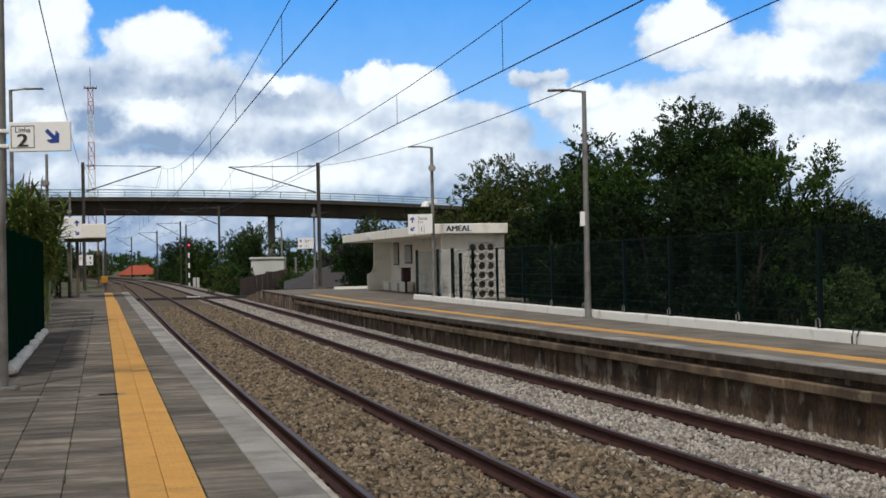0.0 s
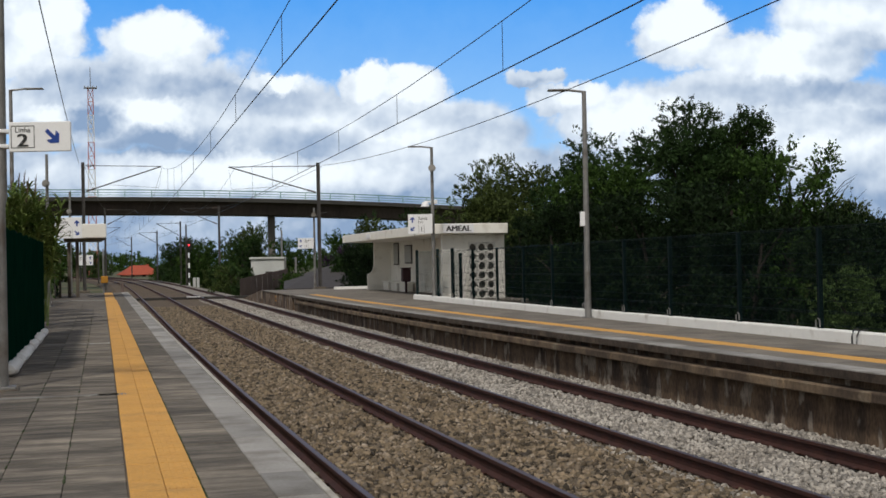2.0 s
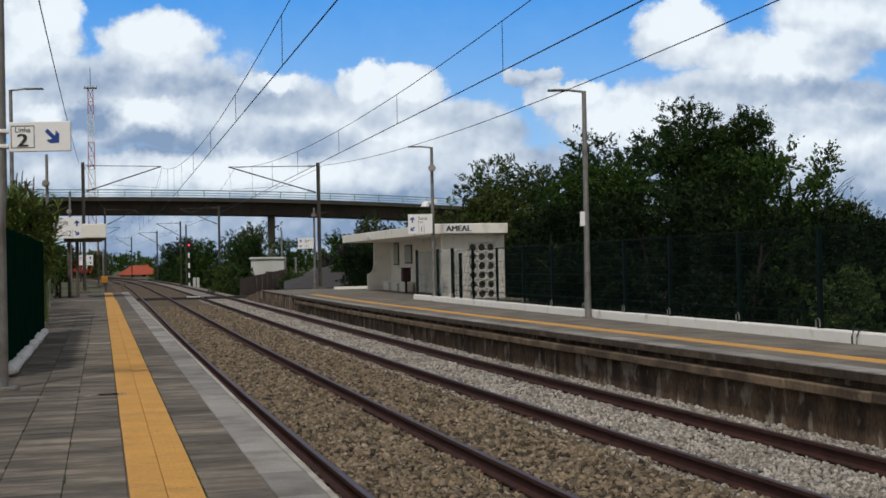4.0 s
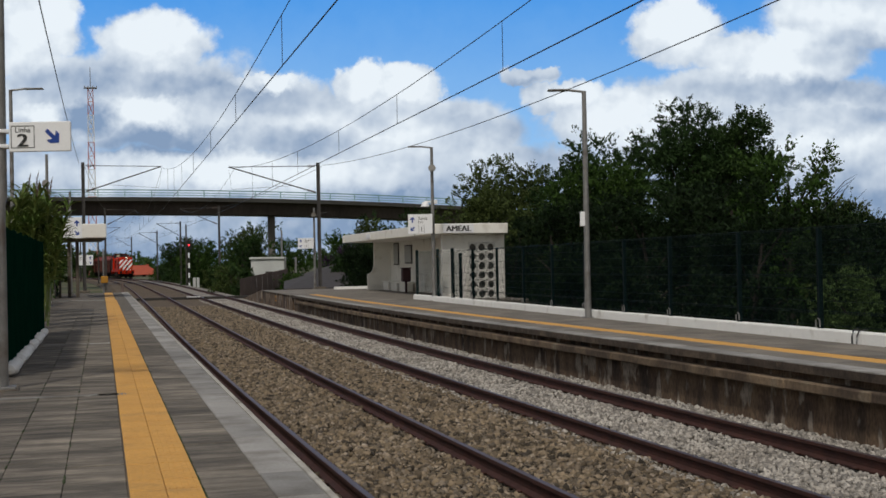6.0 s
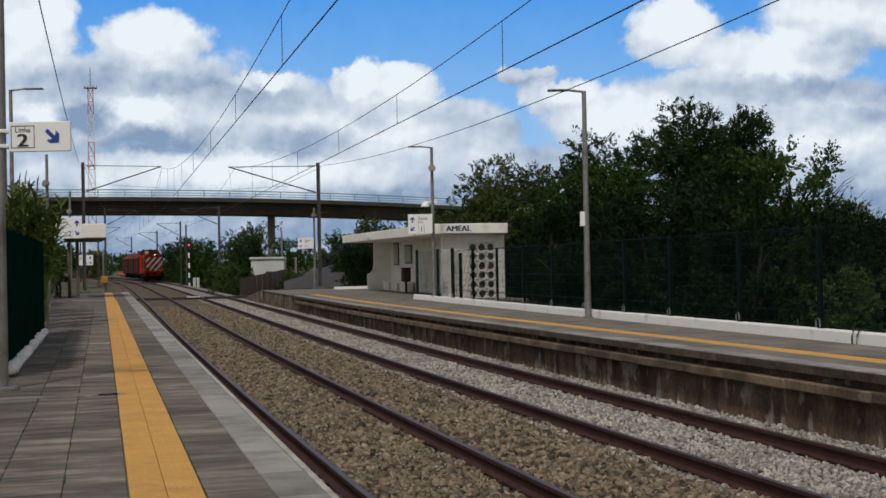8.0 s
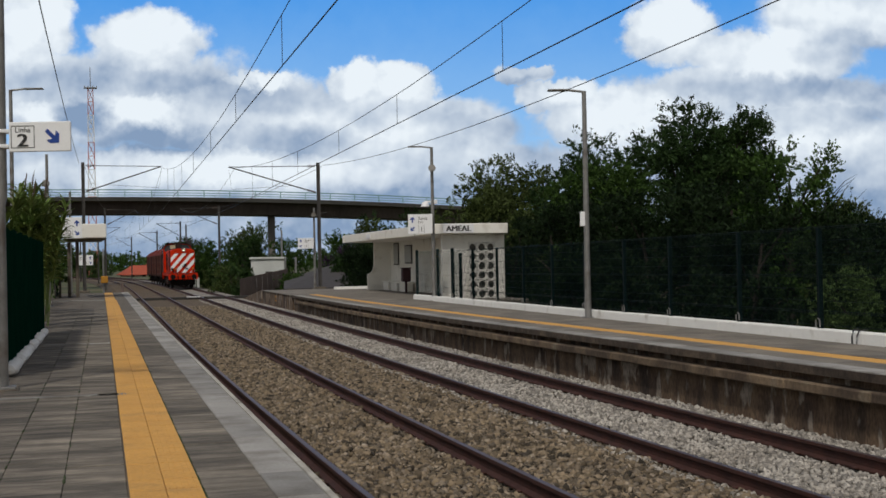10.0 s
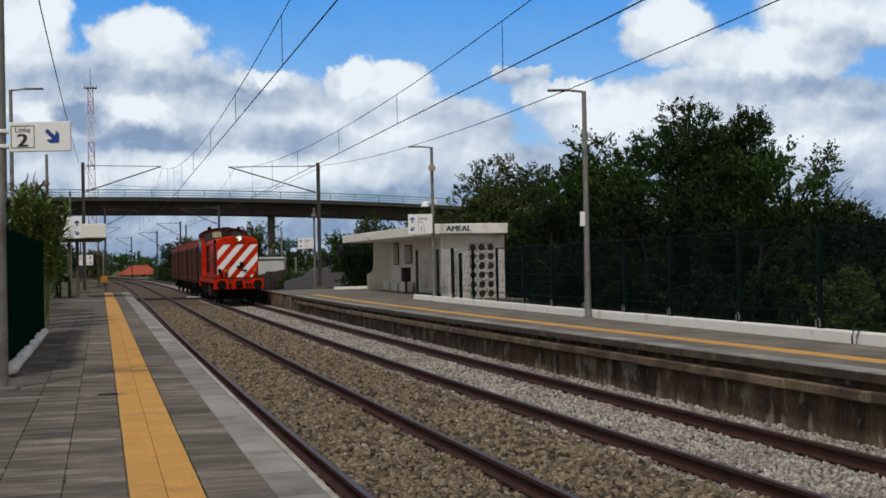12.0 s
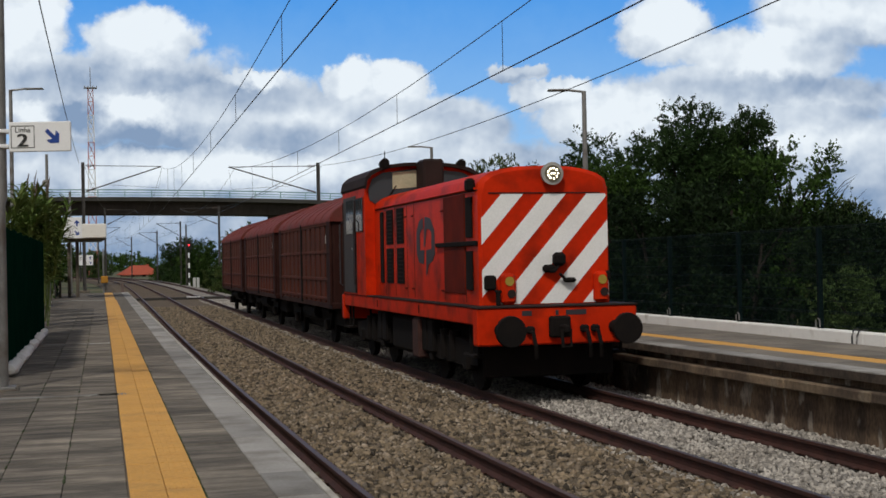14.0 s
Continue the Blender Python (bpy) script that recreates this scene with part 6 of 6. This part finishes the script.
        part("step", Mesh().box((sx * 1.2, 0.6, 0.62), (0.2, 0.45, 0.05), 0.01).box((sx * 1.2, 0.4, 0.9), (0.04, 0.05, 0.6)).box((sx * 1.2, 0.82, 0.9), (0.04, 0.05, 0.6)), M_UNDER, fr)
    # cab
    ca = arch(1.33, 1.41, 3.78, 4.29, 12)
    cab = part("cab", Mesh().prism(ca, "y", 8.70, 11.35), M_LOCO, t, "orange driver's cab", smooth=False)
    part("cab_roof", Mesh().prism([(x * 1.02, z + 0.035) for x, z in ca[1:-1]] + [(x * 0.99, z - 0.04) for x, z in reversed(ca[1:-1])], "y", 8.55, 11.45), M_LOCOD, cab, "dark grey curved roof")
    for sx in (-1, 1):
        w = part("cab_window", Mesh().prism([(sx * 0.10, 3.70), (sx * 0.55, 3.62), (sx * 0.95, 3.46), (sx * 1.10, 3.42), (sx * 1.22, 3.50), (sx * 1.25, 3.72), (sx * 1.16, 3.96), (sx * 0.92, 4.10), (sx * 0.10, 4.20)], "y", 8.675, 8.71), M_CABGL, cab, "dark cab front window")
        if sx < 0:
            part("sun_blind", Mesh().prism([(-0.16, 3.78), (-0.70, 3.74), (-0.70, 4.10), (-0.16, 4.16)], "y", 8.665, 8.676), M_CREAM, w, "cream blind")
        dr = part("cab_door", Mesh().box((sx * 1.335, 10.45, 2.55), (0.03, 1.5, 2.2), 0.01), M_CABDOOR, cab, "grey cab door with a tall window")
        part("door_window", Mesh().box((sx * 1.352, 10.35, 3.18), (0.012, 0.9, 0.78), 0.004), M_CABGL, dr)
        part("door_frame", Mesh().box((sx * 1.355, 9.72, 2.5), (0.03, 0.05, 2.1), 0.008).box((sx * 1.355, 11.18, 2.5), (0.03, 0.05, 2.1), 0.008), M_LOCOD, dr)
        part("door_handle", Mesh().tube([(sx * 1.375, 9.86, 2.45), (sx * 1.385, 9.95, 2.45)], 0.025, 8), M_STEEL, dr)
        part("side_window", Mesh().box((sx * 1.345, 9.25, 3.2), (0.03, 0.7, 0.75), 0.01), M_CABGL, cab)
        for y in (9.6, 11.3):
            part("handrail", Mesh().tube([(sx * 1.36, y, 1.6), (sx * 1.42, y, 1.65), (sx * 1.42, y, 3.05), (sx * 1.36, y, 3.1)], 0.018, 6), M_CABRAIL, cab)
    part("wiper", Mesh().tube([(-0.85, 8.66, 3.50), (-0.62, 8.655, 3.82)], 0.012, 5), M_UNDER, cab)
    part("aerial", Mesh().tube([(-0.75, 9.2, 4.2), (-0.75, 9.2, 4.62)], 0.012, 5), M_UNDER, cab)
    part("exhaust_box", Mesh().box((0.05, 8.25, 3.98), (0.46, 0.7, 0.74), 0.05), M_LOCOD, hood, "dark exhaust stack")
    part("horn", Mesh().tube([(-0.9, 8.9, 4.30), (-0.9, 8.5, 4.30)], 0.06, 10, 0.11).box((-0.9, 8.8, 4.20), (0.08, 0.2, 0.16)), M_UNDER, cab)
    part("horn", Mesh().tube([(0.85, 8.9, 4.29), (0.85, 8.55, 4.29)], 0.06, 10, 0.11), M_UNDER, cab)
    # running gear
    buffers(fr, 0.0, -1)
    buffers(fr, 11.68, 1)
    part("coupling", Mesh().box((0, -0.06, 1.08), (0.34, 0.14, 0.34), 0.03).box((0.02, -0.22, 1.05), (0.10, 0.3, 0.14), 0.03).tube([(-0.05, -0.3, 1.05), (-0.05, -0.34, 0.78), (0.09, -0.34, 0.78), (0.09, -0.3, 1.05)], 0.03, 8), M_UNDER, fr)
    for x in (-0.48, 0.42, 0.60):
        part("brake_hose", Mesh().tube([(x, 0, 1.02), (x, -0.18, 1.0), (x + 0.03, -0.22, 0.8), (x + 0.06, -0.14, 0.6)], 0.032, 8).box((x, -0.04, 1.04), (0.14, 0.1, 0.12), 0.03), M_UNDER, fr)
    part("obstacle_guard", Mesh().box((0, 0.5, 0.52), (2.2, 0.08, 0.5), 0.02), M_UNDER, fr)
    for yc in (2.5, 9.0):
        b = part("bogie", Mesh().box((0, yc, 0.85), (1.6, 2.2, 0.35), 0.05), M_UNDER, t)
        for sx in (-1, 1):
            part("bogie_side", Mesh().prism([(yc - 1.75, 0.45), (yc - 1.75, 0.75), (yc - 0.6, 0.85), (yc + 0.6, 0.85), (yc + 1.75, 0.75), (yc + 1.75, 0.45), (yc + 0.7, 0.40), (yc - 0.7, 0.40)], "x", sx * 1.02, sx * 1.12), M_UNDER, b)
            for dy in (-0.3, 0.3):
                part("spring", Mesh().tube([(sx * 1.1, yc + dy, 0.45), (sx * 1.1, yc + dy, 0.95)], 0.10, 10), M_UNDER, b)
        for dy in (-1.15, 1.15):
            wheelset(b, yc + dy, 0.48)
    # boxes added inside the bogies to keep light from under the locomotive
    part("brake_rigging", Mesh().box((0, 2.5, 0.52), (1.5, 3.6, 0.34), 0.05).box((0, 9.0, 0.52), (1.5, 3.6, 0.34), 0.05), M_UNDER, t)
    for sx in (-1, 1):
        for y in (3.55, 4.0, 7.5, 7.95):
            # added filler boxes that close gaps where light came through below the frame
            part("battery_box", Mesh().box((sx * 1.05, y, 0.80), (0.30, 0.40, 0.62), 0.03), M_UNDER, t)
        for y in (1.35, 3.65, 7.85, 10.15):
            part("sand_pipe", Mesh().tube([(sx * 1.05, y - 0.5, 1.1), (sx * 1.0, y - 0.55, 0.5), (sx * 0.92, y - 0.45, 0.18)], 0.025, 6), M_UNDER, t)
        part("corner_step", Mesh().box((sx * 1.18, 11.2, 0.62), (0.2, 0.45, 0.05), 0.01).box((sx * 1.18, 11.0, 0.9), (0.04, 0.05, 0.6)).box((sx * 1.18, 11.4, 0.9), (0.04, 0.05, 0.6)), M_UNDER, t)
    part("fuel_tank", Mesh().box((0, 5.75, 0.72), (2.3, 2.4, 0.72), 0.08), M_UNDER, t, "grimy fuel tank")
    part("air_tank", Mesh().box((-1.12, 4.4, 0.72), (0.3, 0.5, 0.75), 0.04), M_RAILS, t)
    return t


def build_wagon():
    t = thing("covered_wagon", at_line(402, D2), "rust-brown covered goods wagon with ribbed sliding walls", "wagon", "goods wagons")
    L = 10.0
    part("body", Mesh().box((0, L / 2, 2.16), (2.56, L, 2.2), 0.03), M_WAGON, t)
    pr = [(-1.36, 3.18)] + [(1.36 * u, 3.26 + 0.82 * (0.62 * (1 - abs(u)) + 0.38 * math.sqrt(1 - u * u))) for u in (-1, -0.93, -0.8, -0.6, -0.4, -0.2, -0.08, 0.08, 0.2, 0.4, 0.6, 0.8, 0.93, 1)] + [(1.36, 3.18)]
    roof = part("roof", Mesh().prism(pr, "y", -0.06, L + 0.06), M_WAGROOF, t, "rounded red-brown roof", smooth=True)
    for k in range(9):
        y = 0.1 + k * (L - 0.2) / 8
        part("roof_seam", Mesh().prism([(x * 1.006, z + 0.012) for x, z in pr], "y", y - 0.02, y + 0.02), M_WAGROOF, roof)
    part("sill", Mesh().box((0, L / 2, 1.05), (2.66, L + 0.1, 0.16), 0.02), M_WAGON, t)
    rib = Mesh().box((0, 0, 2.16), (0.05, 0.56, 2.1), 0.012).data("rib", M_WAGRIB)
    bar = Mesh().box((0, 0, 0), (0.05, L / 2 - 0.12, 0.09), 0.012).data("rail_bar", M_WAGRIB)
    for sx in (-1, 1):
        for d in range(2):
            y0 = 0.06 + d * L / 2
            door = part("sliding_wall", Mesh().box((sx * 1.29, y0 + L / 4 - 0.06, 2.16), (0.03, L / 2 - 0.12, 2.1), 0.008), M_WAGON, t, "brown sliding wall panel, gap shade in its colour")
            for k in range(6):
                part("rib", rib, None, door, m=pose(sx * 1.312, y0 + 0.32 + k * (L / 2 - 0.76) / 5, 0))
            for z in (1.22, 1.72, 2.42, 3.14):
                part("rail_bar", bar, None, door, m=pose(sx * 1.325, y0 + L / 4 - 0.06, z))
            part("label_plate", Mesh().box((sx * 1.312, y0 + 0.95 + 2.2 * d, 2.75), (0.01, 0.22, 0.2)), M_POSTER, door)
    for sx in (-1, 1):
        part("door_post", Mesh().box((sx * 1.33, L / 2, 2.14), (0.09, 0.16, 2.2), 0.015), M_UNDER, t)
        for y in (0.28, L - 0.28):
            part("corner_post", Mesh().box((sx * 1.325, y, 2.14), (0.07, 0.5, 2.16), 0.015), M_WAGON, t)
    for y in (-0.02, L + 0.02):
        for x in (-0.8, 0.0, 0.8):
            part("end_post", Mesh().box((x, y, 2.16), (0.12, 0.08, 2.15), 0.015), M_WAGON, t)
    for y in (2.2, L - 2.2):
        wheelset(t, y, 0.48)
        for sx in (-1, 1):
            part("axle_guard", Mesh().prism([(y - 0.55, 1.0), (y + 0.55, 1.0), (y + 0.22, 0.4), (y - 0.22, 0.4)], "x", sx * 1.0, sx * 1.04), M_UNDER, t)
            part("leaf_spring", Mesh().box((sx * 1.1, y, 0.86), (0.1, 1.3, 0.09), 0.02), M_UNDER, t)
    # low box added to block light below, with a cylinder and side box
    part("brake_gear", Mesh().box((0, L / 2, 0.40), (1.5, L - 3.0, 0.26), 0.05).tube([(-1.0, 3.9, 0.78), (-1.0, 6.1, 0.78)], 0.19, 10).box((0.9, L / 2, 0.62), (0.3, 1.6, 0.5), 0.03), M_UNDER, t)
    # underframe made deeper than needed, so that no lit ballast shows through
    part("underframe", Mesh().box((0, L / 2, 0.74), (1.9, L - 0.4, 0.5), 0.04).box((0.3, L / 2, 0.6), (0.6, 1.2, 0.4), 0.04), M_UNDER, t)
    buffers(t, 0.0, -1)
    buffers(t, L, 1)
    part("coupling", Mesh().box((0, -0.3, 1.02), (0.1, 0.6, 0.12), 0.02), M_UNDER, t)
    return t


def front_at(t):
    """How far along the line the locomotive's front beam is, at t seconds."""
    d = 14.0 - t
    return 19.45 + 25.5 * d + 0.1 * d * d


def ride(s0, y0, y1):
    """The pose of a vehicle whose axles stand y0 and y1 behind its front at s0."""
    a, b = line(s0 + y0, D2), line(s0 + y1, D2)
    rz = math.degrees(math.atan2(-(b.x - a.x), b.y - a.y))
    u = (b - a).normalized()
    o = a - u * y0
    return pose(o.x, o.y, 0, 0, 0, rz)


# lean in the wind, in degrees: (seconds, reeds, trees)
WIND = ((0.0, 2.5, 0.3), (0.4, 2.0, 0.1), (0.8, 1.8, -0.3), (1.2, 1.4, -0.8), (1.6, 1.0, -0.7), (2.0, 0.6, 0.1), (2.5, -0.4, 0.2), (3.0, -1.5, 0.4), (4.2, -0.3, 0.1), (5.3, 1.4, 0.0), (5.8, 4.0, -0.3), (6.2, 6.0, -0.9),
        (6.6, 5.6, -1.3), (7.0, 3.2, -0.8), (7.5, 1.6, -0.4), (8.0, 0.8, 0.0), (9.2, 2.4, 0.2), (10.5, 4.2, -0.1), (11.5, 4.4, -0.2), (12.5, 4.0, -0.1), (14.0, 4.6, 0.5))


def sway(plant, base, seed, column, amount):
    rng = random.Random(seed)
    k, lag = amount * rng.uniform(0.7, 1.1), rng.uniform(-0.15, 0.15)
    ts, lean = [r[0] for r in WIND], [r[column] for r in WIND]
    walk(plant, [(t, pose(*base, 0.3 * k * math.sin(2.1 * t + seed), k * float(np.interp(t + lag, ts, lean)), 0)) for t in ts])


def motions(loco, wagons, sky, reeds):
    for plant, base, seed in reeds:
        sway(plant, base, seed, 1, 1.0)
    for plant, base, seed in WINDY:
        sway(plant, base, seed, 2, 1.0 if seed in (33, 34) else 0.6)
    times = [0.5 * k for k in range(29)]
    walk(loco, [(t, ride(front_at(t), 2.5, 9.0)) for t in times])
    for i, w in enumerate(wagons):
        walk(w, [(t, ride(front_at(t) + 13.15 + 11.25 * i, 2.2, 7.8)) for t in times])
    k = 3000.0 / 2328.0
    base = look(EYE, AIM, -1.094)
    rows = []
    for t in (0.0, 7.0, 14.0):
        d = (t - 7.0) / 7.0
        rows.append((t, base @ Matrix.Translation((-18 * d * k, 4.5 * d * k, -3000))))
    walk(sky, rows)


# ---------------------------------------------------------------- the place
build_ground()
backdrop = build_sky()
build_bridge()
build_tower()
build_house()
build_masts()
build_wires()
build_trees()
reeds = build_reeds()
build_right_fence()
build_glass_screen()
build_left_fence()
build_posts()
build_left_far()
build_right_far()
loco = build_loco()
wagon = build_wagon()
wagons = [wagon] + [copy_thing(wagon, at_line(410 + 12 * i, D2)) for i in range(2)]
build_shelter()
build_tracks()
build_left_platform()
build_right_platform()
build_stones()
motions(loco, wagons, backdrop, reeds)
